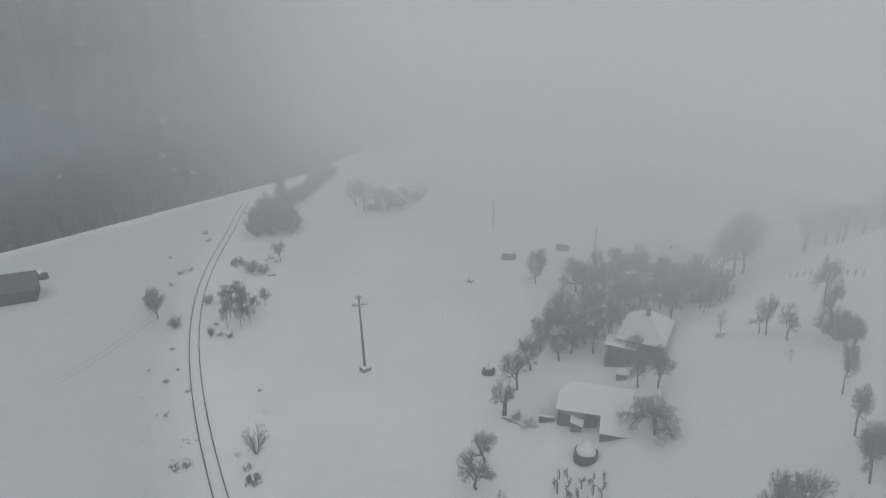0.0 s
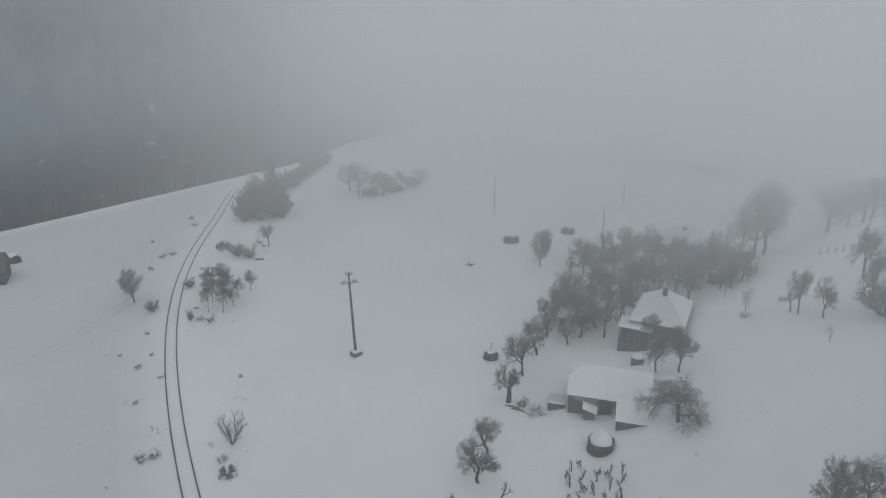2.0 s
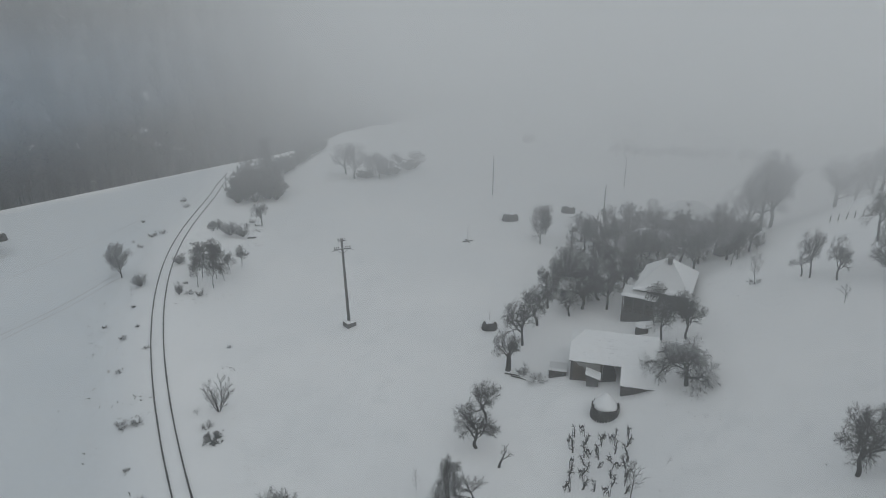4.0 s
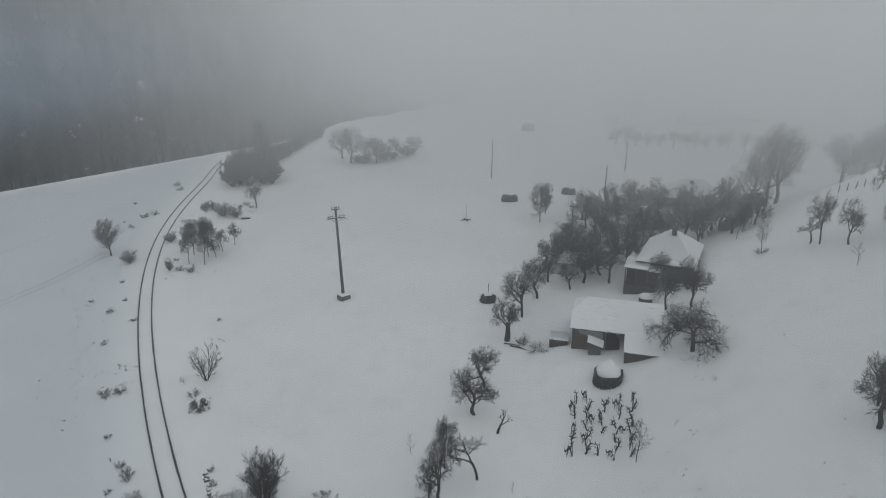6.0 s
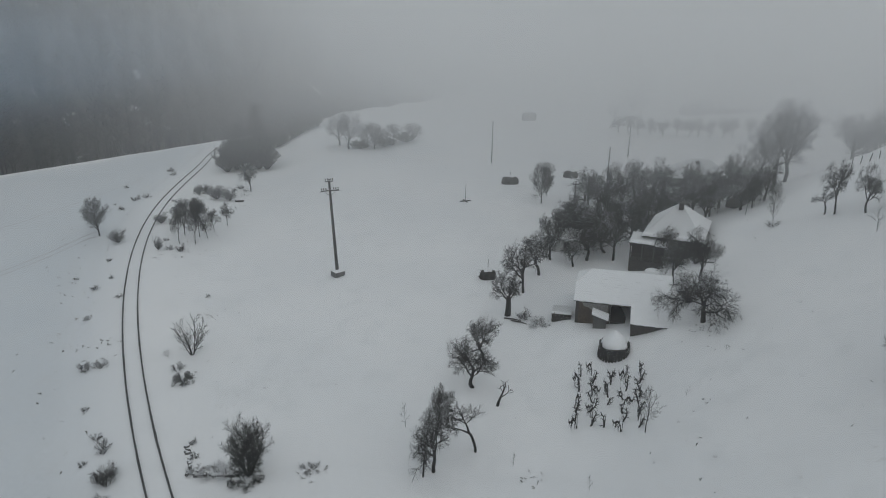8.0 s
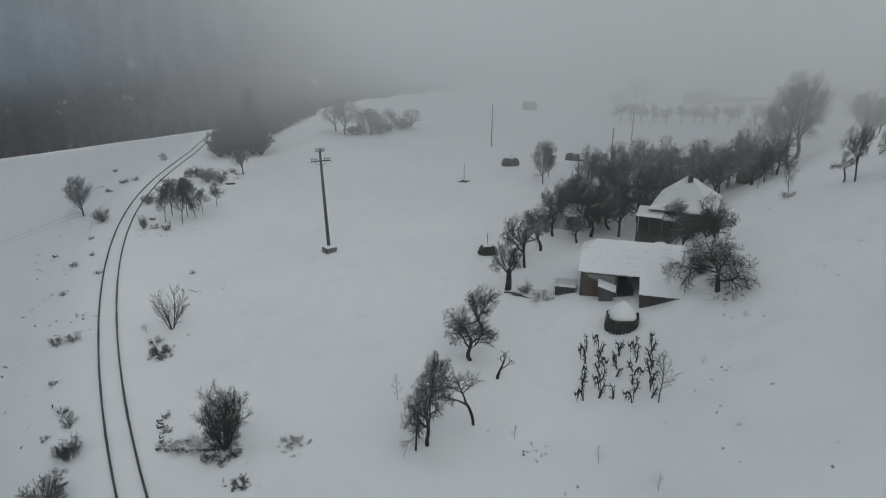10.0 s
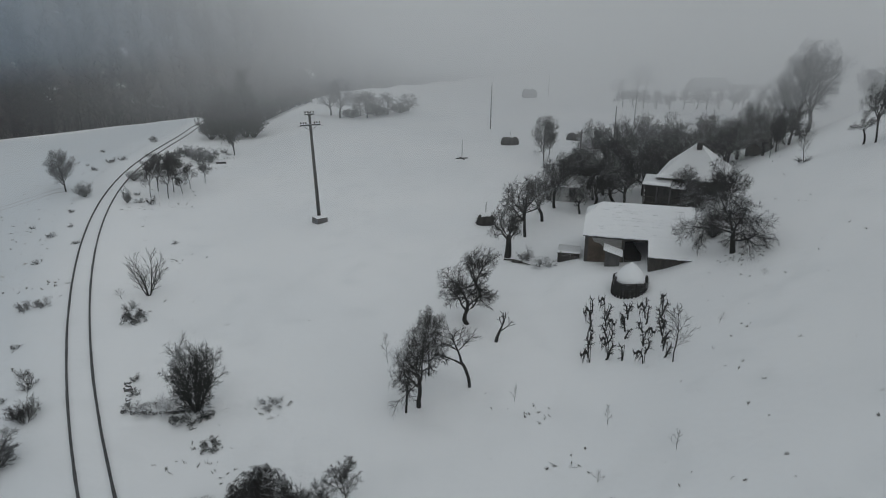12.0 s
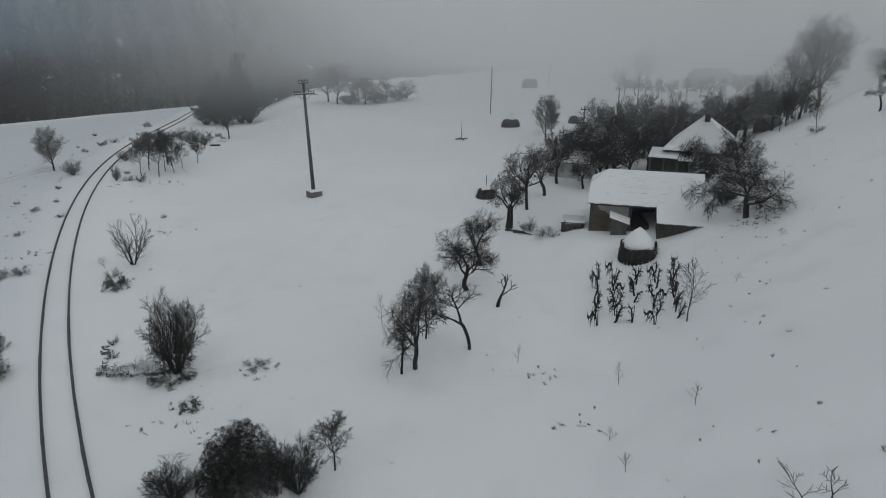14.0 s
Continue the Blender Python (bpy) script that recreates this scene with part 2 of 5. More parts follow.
def build_fog():
    m = bpy.data.materials.new("fog")
    m.use_nodes = True
    m.cycles.volume_step_rate = 0.15
    n, l = m.node_tree.nodes, m.node_tree.links
    n.clear()
    out, v = n.new("ShaderNodeOutputMaterial"), n.new("ShaderNodeVolumeScatter")
    v.inputs["Color"].default_value = (0.996, 0.998, 1.0, 1)
    c, x = n.new("ShaderNodeTexCoord"), n.new("ShaderNodeSeparateXYZ")
    l.new(c.outputs["Object"], x.inputs[0])

    def span(socket, lo, hi, low, top):
        q = n.new("ShaderNodeMapRange")
        q.interpolation_type = "SMOOTHSTEP"
        for i, w in zip((1, 2, 3, 4), (lo, hi, low, top)):
            q.inputs[i].default_value = w
        l.new(x.outputs[socket], q.inputs[0])
        return q.outputs[0]

    def combine(kind, p, q):
        w = n.new("ShaderNodeMath")
        w.operation = kind
        l.new(p, w.inputs[0])
        l.new(q, w.inputs[1])
        return w.outputs[0]

    # thin over the meadow, thicker with height, thinner over the river; a bank stands up the valley
    high = combine("MULTIPLY", span(2, 8.0, 38.0, 0.0, 0.0150), span(1, 55.0, 120.0, 0.14, 1.0))
    lift = combine("MULTIPLY", high, span(0, -62.0, 39.0, 0.04, 1.35))
    bank = combine("MULTIPLY", span(1, 95.0, 190.0, 0.0, 1.0), span(0, -48.0, 30.0, 0.0003, 0.0115))
    bank = combine("MULTIPLY", bank, span(2, -1.0, 14.0, 0.5, 1.0))
    # a veil that begins behind the farm
    veil = combine("MULTIPLY", span(1, 80.0, 106.0, 0.0, 1.0), span(0, -72.0, -28.0, 0.0, 1.0))
    veil = combine("MULTIPLY", veil, span(2, 1.0, 11.0, 0.0, 0.0052))
    # a patch caught on the hill shoulder
    shoulder = combine("MULTIPLY", span(0, 22.0, 50.0, 0.0, 0.0150), span(1, 84.0, 104.0, 0.0, 1.0))
    shoulder = combine("MULTIPLY", shoulder, span(1, 115.0, 140.0, 1.0, 0.0))
    shoulder = combine("MULTIPLY", shoulder, span(2, 2.0, 12.0, 0.0, 1.0))
    # the underside of the cloud
    cloud = combine("MULTIPLY", span(2, 19.0, 45.0, 0.0, 0.0148), span(0, -30.0, 30.0, 0.05, 1.0))
    near = span(2, 0.0, 60.0, 0.00015, 0.0006)
    for more in (cloud, near, veil, shoulder, bank):
        lift = combine("ADD", lift, more)
    l.new(lift, v.inputs["Density"])
    # thin blue haze in a layer along the forest
    haze = n.new("ShaderNodeVolumeScatter")
    haze.inputs["Color"].default_value = (0.68, 0.97, 1.30, 1)
    wisp = combine("MULTIPLY", span(2, 6.0, 17.0, 0.0, 0.0043), span(2, 22.0, 42.0, 1.0, 0.12))
    l.new(combine("MULTIPLY", wisp, span(0, -115.0, -45.0, 1.0, 0.0)), haze.inputs["Density"])
    both = n.new("ShaderNodeAddShader")
    l.new(v.outputs[0], both.inputs[0])
    l.new(haze.outputs[0], both.inputs[1])
    l.new(both.outputs[0], out.inputs["Volume"])
    ob = part("fog", Shape().box(-500, -160, -40, 500, 760, 58), m)
    tagged(ob, "pale grey fog hanging in the valley", "fog", kind="structure")


build_fog()

# ---- railway ----


def ribbon(shape, off0, off1, z0, z1, y0, y1, step=1.0, rough=0.0):
    """A bar that follows the track, between two offsets from its middle."""
    ys = np.arange(y0, y1 + step, step)
    verts = []
    for y in ys:
        slope = (rail_x(y + 0.5) - rail_x(y - 0.5))
        nx, ny = Vector((1, -slope)).normalized()
        j = rough * noise.noise((y * 0.9, off0 * 7, 0)) + rough * noise.noise((y * 0.23, off0 * 7, 4))
        k = rough * noise.noise((y * 0.9, off1 * 7, 8)) + rough * noise.noise((y * 0.23, off1 * 7, 4))
        for o, z in ((off0 + j, z0), (off1 + k, z0), (off1 + k, z1), (off0 + j, z1)) if rough else ((off0, z0), (off1, z0), (off1, z1), (off0, z1)):
            verts.append((rail_x(y) + nx * o, y + ny * o, z))
    faces = []
    for i in range(len(ys) - 1):
        for a in range(4):
            b = (a + 1) % 4
            faces.append((i * 4 + a, i * 4 + b, i * 4 + 4 + b, i * 4 + 4 + a))
    return shape.add(verts, faces)


track = thing("railway_track", pose(0, 0, 0), "single railway line of dark rails curving through snow", "railway track")
for side in (-1, 1):
    c = side * 0.7525
    rail = Shape()
    ribbon(rail, c - 0.07, c + 0.07, -1.88, -1.845, -60, 188)
    ribbon(rail, c - 0.012, c + 0.012, -1.845, -1.755, -60, 188)
    ribbon(rail, c - 0.037, c + 0.037, -1.755, -1.70, -60, 188)
    part("rail", rail, STEEL, track)
    part("bare_strip", ribbon(Shape(), c - 0.076, c + 0.076, -1.95, -1.838, -60, 188, 0.5, 0.03), STONES, track, "dark wet stones laid bare beside the rail")

# ---- trees ----

TREES = {}


def grow(out, p, d, length, radius, level, spec, rng):
    levels, kids, angles, ratios, lift, wobble = spec["levels"], spec["kids"], spec["angles"], spec["ratios"], spec["lift"], spec["wobble"]
    if level == levels and spec.get("fine"):
        # a twig: one slender cone
        q = (d.normalized() + Vector((rng.gauss(0, 1), rng.gauss(0, 1), rng.gauss(0, 1))) * wobble + Vector((0, 0, lift[level]))).normalized()
        a = q.orthogonal().normalized() * spec["thin"] * 1.5
        b = q.cross(a)
        out[1].add([tuple(p + a), tuple(p - a * 0.5 + b * 0.87), tuple(p - a * 0.5 - b * 0.87), tuple(p + q * length)], [(0, 1, 3), (1, 2, 3), (2, 0, 3)])
        return
    n = 5 if level == 0 else 4 if level == 1 else 3 if level < levels - 1 else 2
    pts, radii, q = [p.copy()], [radius], d.normalized()
    end = spec.get("end", 0.22) if level == 0 else 0.22
    for i in range(n):
        q = (q + Vector((rng.gauss(0, 1), rng.gauss(0, 1), rng.gauss(0, 1))) * wobble + Vector((0, 0, lift[level]))).normalized()
        pts.append(pts[-1] + q * length / n)
        radii.append(max(spec["thin"], radius * (1 - (1 - end) * (i + 1) / n)))
    out[0 if level <= spec["wood"] else 1].tube(pts, radii, 6 if level == 0 else 5 if level == 1 else 3, level < 2)
    if level >= levels:
        return
    k, turn = kids[level], rng.random() * 6.28
    for j in range(k):
        f = spec["start"][level] + (1 - spec["start"][level]) * (j + rng.random() * 0.8) / k
        g = min(n - 1e-3, f * n)
        i = int(g)
        at = pts[i].lerp(pts[i + 1], g - i)
        along = (pts[i + 1] - pts[i]).normalized()
        turn += 2.4 + rng.gauss(0, 0.4)
        side = along.orthogonal().normalized()
        side.rotate(Matrix.Rotation(turn, 3, along))
        a = radians(angles[level] * (0.8 + 0.4 * rng.random()) * ((1.25 - 0.5 * f) if level == 0 else 1))
        grow(out, at, along * math.cos(a) + side * math.sin(a), length * ratios[level] * (1.15 - 0.45 * f) * (0.75 + 0.5 * rng.random()), max(spec["thin"], (radii[i] * (1 - g + i) + radii[i + 1] * (g - i)) * spec.get("heir", 0.74)), level + 1, spec, rng)


def tree_meshes(key, seed, spec, bark=BARK, twig=TWIG):
    """Trunk and crown for a tree one metre high and one across; plant() gives it its size."""
    rng = random.Random(seed)
    out = (Shape(), Shape())
    if spec.get("stems"):
        for i in range(spec["stems"]):
            a = i * 2.4 + rng.random()
            t = radians(spec["open"]) * math.sqrt((i + 0.5) / spec["stems"])
            base = Vector((math.cos(a), math.sin(a), 0)) * spec["foot"] * rng.random()
            grow(out, base, Vector((math.cos(a) * math.sin(t), math.sin(a) * math.sin(t), math.cos(t))), spec["length"] * (0.95 + 0.1 * rng.random() if spec.get("even") else (1 - 0.4 * (i + 0.5) / spec["stems"]) * (0.8 + 0.3 * rng.random())), spec["radius"], 1, spec, rng)
    else:
        grow(out, Vector((0, 0, 0)), Vector((spec.get("lean", 0.0), 0, 1)), spec["length"], spec["radius"], 0, spec, rng)
    if spec.get("round"):
        # clipped by wind and snow to an even dome
        for s in out:
            s.v = [tuple(Vector(p) * min(1.0, (spec["round"] * (0.97 + 0.06 * noise.noise(Vector(p) * 2.0)) / max(0.01, Vector(p).length)) ** 0.85)) for p in s.v]
    pts = np.array(out[0].v + out[1].v)
    high = np.percentile(pts[:, 2], 99.7)
    mid = pts[:, :2].mean(0) if spec.get("stems") else np.zeros(2)
    wide = 2 * np.percentile(np.hypot(pts[:, 0] - pts[:, 0].mean(), pts[:, 1] - pts[:, 1].mean()), 97)
    for s in out:
        s.v = [((x - mid[0]) / wide, (y - mid[1]) / wide, z / high) for x, y, z in s.v]
    if spec.get("crown") and not spec.get("lean"):
        # most of the crown's weight stands over the foot
        off = pts[pts[:, 2] > 0.4 * high][:, :2].mean(0) / wide * 1.2
        for s in out:
            s.v = [(x - off[0] * min(z, 1) ** 1.3, y - off[1] * min(z, 1) ** 1.3, z) if z > 0 else (x, y, z) for x, y, z in s.v]
    if spec.get("crown"):
        # outer twigs end on an uneven egg-shaped outline
        c = spec["crown"]
        for s in out:
            w = []
            for x, y, z in s.v:
                k = 1 + spec.get("ragged", 0.34) * noise.noise((x * 3.1 + seed, y * 3.1, z * 3.1))
                up = (z - c) / (1 - c) if z > c else 0.75 * (z - c) / c
                q = math.sqrt((x / 0.5) ** 2 + (y / 0.5) ** 2 + up ** 2) / k
                m = q ** -0.42 if q > 1 else 1.0
                w.append((x * m, y * m, c + (z - c) * m if z > c else z))
            s.v = w
    TREES[key] = (out[0].mesh("trunk", bark, True), out[1].mesh("crown", twig))


FRUIT = dict(length=2.0, radius=0.15, end=0.6, levels=4, kids=(5, 9, 7, 9), angles=(50, 44, 42, 42), ratios=(1.35, 0.56, 0.52, 0.75), lift=(0.08, 0.1, 0.04, 0.0, -0.02), wobble=0.23, start=(0.5, 0.22, 0.12, 0.05), thin=0.0063, wood=1, fine=1, heir=0.68, crown=0.6)
ORCHARD = dict(FRUIT, kids=(7, 8, 7, 8), thin=0.0075)
POLLARD = dict(FRUIT, length=1.5, radius=0.34, end=0.62, kids=(6, 8, 7, 8), ratios=(1.5, 0.5, 0.5, 0.75), start=(0.7, 0.25, 0.12, 0.05), heir=0.4)
APPLE = dict(length=2.0, radius=0.2, levels=4, kids=(8, 10, 8, 9), angles=(66, 50, 48, 44), ratios=(1.6, 0.55, 0.5, 0.75), lift=(0.1, 0.06, -0.06, -0.12, -0.16), wobble=0.2, start=(0.5, 0.22, 0.12, 0.05), thin=0.0075, wood=1, lean=-0.25, end=0.6, fine=1, heir=0.66, crown=0.5)
ASH = dict(length=5.0, radius=0.17, end=0.35, levels=4, kids=(13, 9, 8, 9), angles=(46, 44, 42, 42), ratios=(0.72, 0.48, 0.45, 0.75), lift=(0.05, 0.13, 0.06, 0.03, 0.0), wobble=0.13, start=(0.3, 0.2, 0.12, 0.08), thin=0.0034, wood=1, fine=1, heir=0.6, crown=0.58, ragged=0.14)
POPLAR = dict(length=6.0, radius=0.09, levels=3, kids=(22, 9, 6), angles=(30, 28, 28), ratios=(0.42, 0.5, 0.6), lift=(0.05, 0.16, 0.12, 0.08), wobble=0.08, start=(0.2, 0.12, 0.12), thin=0.012, wood=0)
OVAL = dict(length=4.6, radius=0.11, levels=4, kids=(17, 9, 7, 8), angles=(46, 34, 34, 34), ratios=(0.52, 0.5, 0.5, 0.8), lift=(0.05, 0.09, 0.07, 0.04, 0.02), wobble=0.1, start=(0.18, 0.12, 0.1, 0.05), thin=0.005, wood=1, fine=1, heir=0.64, crown=0.5)
TWIN = dict(length=1.0, radius=0.05, end=0.9, levels=4, kids=(2, 9, 6, 8), angles=(34, 44, 38, 38), ratios=(1.9, 0.42, 0.5, 0.75), lift=(0.0, 0.07, 0.05, 0.02, 0.0), wobble=0.12, start=(0.85, 0.42, 0.12, 0.05), thin=0.0042, wood=1, fine=1, heir=0.86, crown=0.6, lean=-0.12)
SLIM = dict(length=1.9, radius=0.04, levels=4, kids=(10, 7, 5, 6), angles=(56, 42, 38, 38), ratios=(0.55, 0.5, 0.55, 0.8), lift=(0.03, 0.1, 0.06, 0.04, 0.02), wobble=0.13, start=(0.42, 0.12, 0.1, 0.05), thin=0.0042, wood=1, fine=1, heir=0.66, crown=0.6)
CLUMP = dict(length=4.2, radius=0.09, levels=4, kids=(9, 8, 7, 7), angles=(42, 42, 40, 38), ratios=(0.5, 0.55, 0.5, 0.7), lift=(0.05, 0.1, 0.05, 0.03, 0.0), wobble=0.14, start=(0.34, 0.2, 0.12, 0.1), thin=0.0075, wood=1, fine=1, heir=0.66, crown=0.55)
BUSH = dict(stems=15, open=50, foot=0.16, length=2.4, radius=0.042, levels=4, kids=(0, 9, 6, 8), angles=(0, 32, 34, 34), ratios=(0, 0.42, 0.5, 0.85), lift=(0, 0.05, 0.05, 0.03, 0.02), wobble=0.1, start=(0, 0.16, 0.08, 0.05), thin=0.0042, wood=1, fine=1, heir=0.62, crown=0.5, ragged=0.5)
VASE = dict(stems=7, open=40, foot=0.08, length=2.0, radius=0.03, levels=3, kids=(0, 11, 6), angles=(0, 36, 34), ratios=(0, 0.36, 0.55), lift=(0, 0.04, 0.04, 0.03), wobble=0.08, start=(0, 0.2, 0.1), thin=0.006, wood=1, fine=1, heir=0.6, crown=0.6)
SPRIG = dict(length=2.6, radius=0.034, levels=3, kids=(13, 6, 4), angles=(36, 36, 36), ratios=(0.42, 0.45, 0.6), lift=(0.03, 0.07, 0.04, 0.02), wobble=0.1, start=(0.28, 0.15, 0.1), thin=0.0055, wood=0, fine=1, heir=0.55, crown=0.6)
DOME = dict(stems=90, open=98, foot=0.3, length=1.9, radius=0.022, levels=4, kids=(0, 6, 6, 7), angles=(0, 44, 46, 46), ratios=(0, 0.34, 0.5, 0.8), lift=(0, 0.0, -0.03, -0.05, -0.06), wobble=0.1, start=(0, 0.25, 0.12, 0.05), thin=0.007, wood=1, fine=1, even=1, round=1.95)
VINE = dict(length=1.5, radius=0.075, end=0.5, levels=2, kids=(9, 5), angles=(48, 48), ratios=(0.24, 0.6), lift=(0.02, -0.02, -0.1), wobble=0.26, start=(0.2, 0.2), thin=0.012, wood=9)
FORK = dict(SLIM, length=1.5, radius=0.06, end=0.6, kids=(3, 8, 6, 7), angles=(40, 42, 38, 36), ratios=(1.1, 0.5, 0.5, 0.75), start=(0.7, 0.3, 0.1, 0.05))
SNAG = dict(length=1.6, radius=0.075, levels=2, kids=(4, 3), angles=(30, 40), ratios=(0.6, 0.5), lift=(0.12, 0.2, 0.1), wobble=0.09, start=(0.35, 0.4), thin=0.016, wood=9)
SPARSE = dict(length=1.5, radius=0.022, levels=2, kids=(7, 4), angles=(40, 35), ratios=(0.45, 0.5), lift=(0.03, 0.1, 0.05), wobble=0.15, start=(0.25, 0.2), thin=0.007, wood=0)
HEDGE = dict(BUSH, stems=14, kids=(0, 6, 5, 6), thin=0.013)
SCRUB = dict(stems=11, open=60, foot=0.5, length=1.6, radius=0.02, levels=3, kids=(0, 9, 8), angles=(0, 38, 38), ratios=(0, 0.45, 0.6), lift=(0, 0.03, 0.02, 0.0), wobble=0.16, start=(0, 0.1, 0.08), thin=0.009, wood=1, fine=1)
THICKET = dict(ASH, kids=(11, 8, 7, 8), thin=0.009, start=(0.15, 0.2, 0.15, 0.1))
for i in range(5):
    tree_meshes(("fruit", i), 11 + i, FRUIT, BARK if i in (1, 3) else SNOWY, TWIG if i in (1, 3) else SNOWY)
    tree_meshes(("orchard", i), 211 + i, ORCHARD, SNOWY, SNOWY)
for i in range(2):
    tree_meshes(("ash", i), 41 + i, ASH, BARK, HAZED_RIME)
    tree_meshes(("bush", i), 71 + i, BUSH, BRUSH, BRUSH)
    tree_meshes(("hedge", i), 181 + i, HEDGE, BRUSH, BRUSH)
    tree_meshes(("verge", i), 191 + i, dict(BUSH, stems=12, kids=(0, 7, 5, 6), thin=0.008), BRUSH, HAZED_RIME)
    tree_meshes(("meadow", i), 195 + i, dict(OVAL, thin=0.0048), BARK, HAZED_RIME)
    tree_meshes(("fork", i), 111 + i, FORK)
    tree_meshes(("slim", i), 115 + i, SLIM)
    tree_meshes(("thicket", i), 141 + i, THICKET)
    tree_meshes(("oval", i), 151 + i, OVAL)
    tree_meshes(("clump", i), 161 + i, CLUMP)
for i in range(3):
    tree_meshes(("vine", i), 91 + i, VINE)
    tree_meshes(("sparse", i), 131 + i, SPARSE)
    tree_meshes(("scrub", i), 171 + i, SCRUB, SNOWY, SNOWY)
tree_meshes(("dome", 0), 81, DOME, TWIG, FLECKED)
tree_meshes(("pollard", 0), 95, POLLARD)
tree_meshes(("vase", 0), 96, VASE)
tree_meshes(("sprig", 0), 97, SPRIG)
tree_meshes(("mat", 0), 82, dict(DOME, stems=22, open=88, foot=0.8, thin=0.008), BRUSH, BRUSH)
tree_meshes(("apple", 0), 31, APPLE, SNOWY, SNOWY)
tree_meshes(("poplar", 0), 51, POPLAR)
tree_meshes(("twin", 0), 87, TWIN)
tree_meshes(("snag", 0), 121, SNAG)


def plant(kind, x, y, high, wide, turn=0.0, label="", name="tree", category="tree", group="", tip=0.0):
    m = pose(x, y, ground_z(x, y) - 0.05, tip, 0, turn) @ Matrix.Diagonal((wide, wide, high, 1))
    ob = thing(name, m, label, category, group)
    part("trunk" if name == "tree" else "stem", TREES[kind][0], None, ob)
    if len(TREES[kind][1].vertices):
        part("crown", TREES[kind][1], None, ob)
    return ob


OLD_FRUIT = "old bare fruit tree dusted with snow"
for i, (x, y, h, w) in enumerate((
    (10.3, 80.5, 6.5, 4.4), (12.8, 85.8, 5.7, 4.6), (15.0, 91.1, 6.1, 4.8), (19.6, 90.5, 4.9, 5.0), (24.2, 95.3, 5.6, 5.0), (22.0, 96.7, 5.8, 4.8), (20.2, 94.3, 5.4, 5.0), (17.2, 95.5, 5.6, 4.6), (20.4, 100.2, 5.4, 4.6),
    (22.8, 90.1, 5.6, 5.4), (17.4, 88.4, 3.4, 3.6), (27.6, 85.0, 5.0, 3.4), (26.0, 77.5, 5.1, 3.7), (28.0, 75.4, 6.0, 3.4),
)):
    plant(("fruit", i % 5), x, y, h, w * 1.12, 67 * i, OLD_FRUIT + " beside the farm buildings", group="farmyard fruit trees")
plant(("pollard", 0), 8.0, 74.8, 4.9, 3.8, 20, "old pollarded fruit tree with a thick bell-shaped trunk", group="farmyard fruit trees")
plant(("apple", 0), 24.4, 65.1, 5.1, 8.0, 20, "wide-crowned bare apple tree with snow along its branches", category="tree")
rng = random.Random(5)
for i in range(36):
    # the old orchard behind the house
    a, b = (i % 9) / 8, (i // 9) / 3
    x, y = 20 + 6 * b + (21 - 5 * b) * a + rng.gauss(0, 1.0), 97 + 21 * b - 2 * a + rng.gauss(0, 1.5)
    if (x - 30) ** 2 + (y - 88) ** 2 < 64:
        continue
    h = 4.4 + 2.7 * rng.random()
    plant(("orchard", i % 5), x, y, h, 4.6 + 1.6 * rng.random(), 51 * i, OLD_FRUIT + " in a dense orchard", group="orchard trees")
for i, (x, y, h, w) in enumerate(((17.6, 117.0, 7.0, 3.9), (19.2, 121.5, 5.8, 2.8))):
    plant(("oval", i), x, y, h, w, 40 * i, "slender bare tree with an upright crown in the open snow", group="pair of slender trees")
for i, (x, y, h, w) in enumerate(((52.6, 107.4, 12.6, 10.0), (51.0, 107.0, 12.0, 8.6), (49.6, 108.6, 9.4, 8.0))):
    plant(("ash", i % 2), x - 0.6, y, h, w * 0.94, 130 * i + 180, "tall bare broadleaf tree with a wide crown on the hill shoulder", group="tall trees on the shoulder")
for i, (x, y, h, w) in enumerate((
    (41.4, 76.7, 5.8, 2.9), (42.2, 73.1, 4.9, 2.8), (40.1, 58.1, 6.2, 3.0), (37.5, 51.5, 5.6, 3.0), (35.0, 45.1, 6.2, 3.4),
    (42.8, 98.2, 4.4, 3.5), (45.1, 100.0, 4.5, 3.6), (41.0, 93.5, 4.2, 3.0), (44.0, 63.5, 5.0, 3.0), (46.5, 72.0, 6.0, 4.0), (49.0, 78.0, 6.5, 4.0),
)):
    plant(("fruit", (i + 2) % 5), x, y, h, w, 77 * i, "thin bare tree on the snowy hillside", group="hillside trees")
for i, (x, y, h, w) in enumerate(((45.3, 68.6, 4.0, 5.5), (37.0, 48.0, 3.0, 3.0), (24.9, 70.4, 2.2, 2.6), (28.4, 83.6, 3.0, 2.6), (29.7, 81.4, 3.4, 2.8))):
    plant(("bush", i % 2), x, y, h, w, 50 * i, "large leafless shrub in the snow below the hillside", "shrub", "shrub", "hillside shrubs")
for i, (x, y, h, w) in enumerate(((27.7, 44.4, 5.2, 4.4), (29.8, 44.0, 4.8, 3.8), (28.9, 46.5, 3.8, 3.0))):
    plant(("fruit", (3, 1, 4)[i]), x, y, h, w, 50 * i, "bare tree with dark spreading limbs below the hillside", group="trees below the hillside")
plant(("sprig", 0), 38.1, 82.1, 4.2, 2.0, 90, "thin leafless sapling with brush round its foot", "sapling", "sapling")
plant(("scrub", 2), 38.1, 82.0, 0.7, 2.0, 30, "dark brush round the foot of a sapling", "shrub", "shrub")
for i, (x, y, h, w) in enumerate(((41.6, 102.0, 6.6, 5.4), (44.0, 105.0, 6.8, 5.6), (38.2, 99.5, 5.4, 4.6))):
    plant(("orchard", i), x, y, h, w, 70 * i, OLD_FRUIT + " beside the orchard", group="orchard trees")
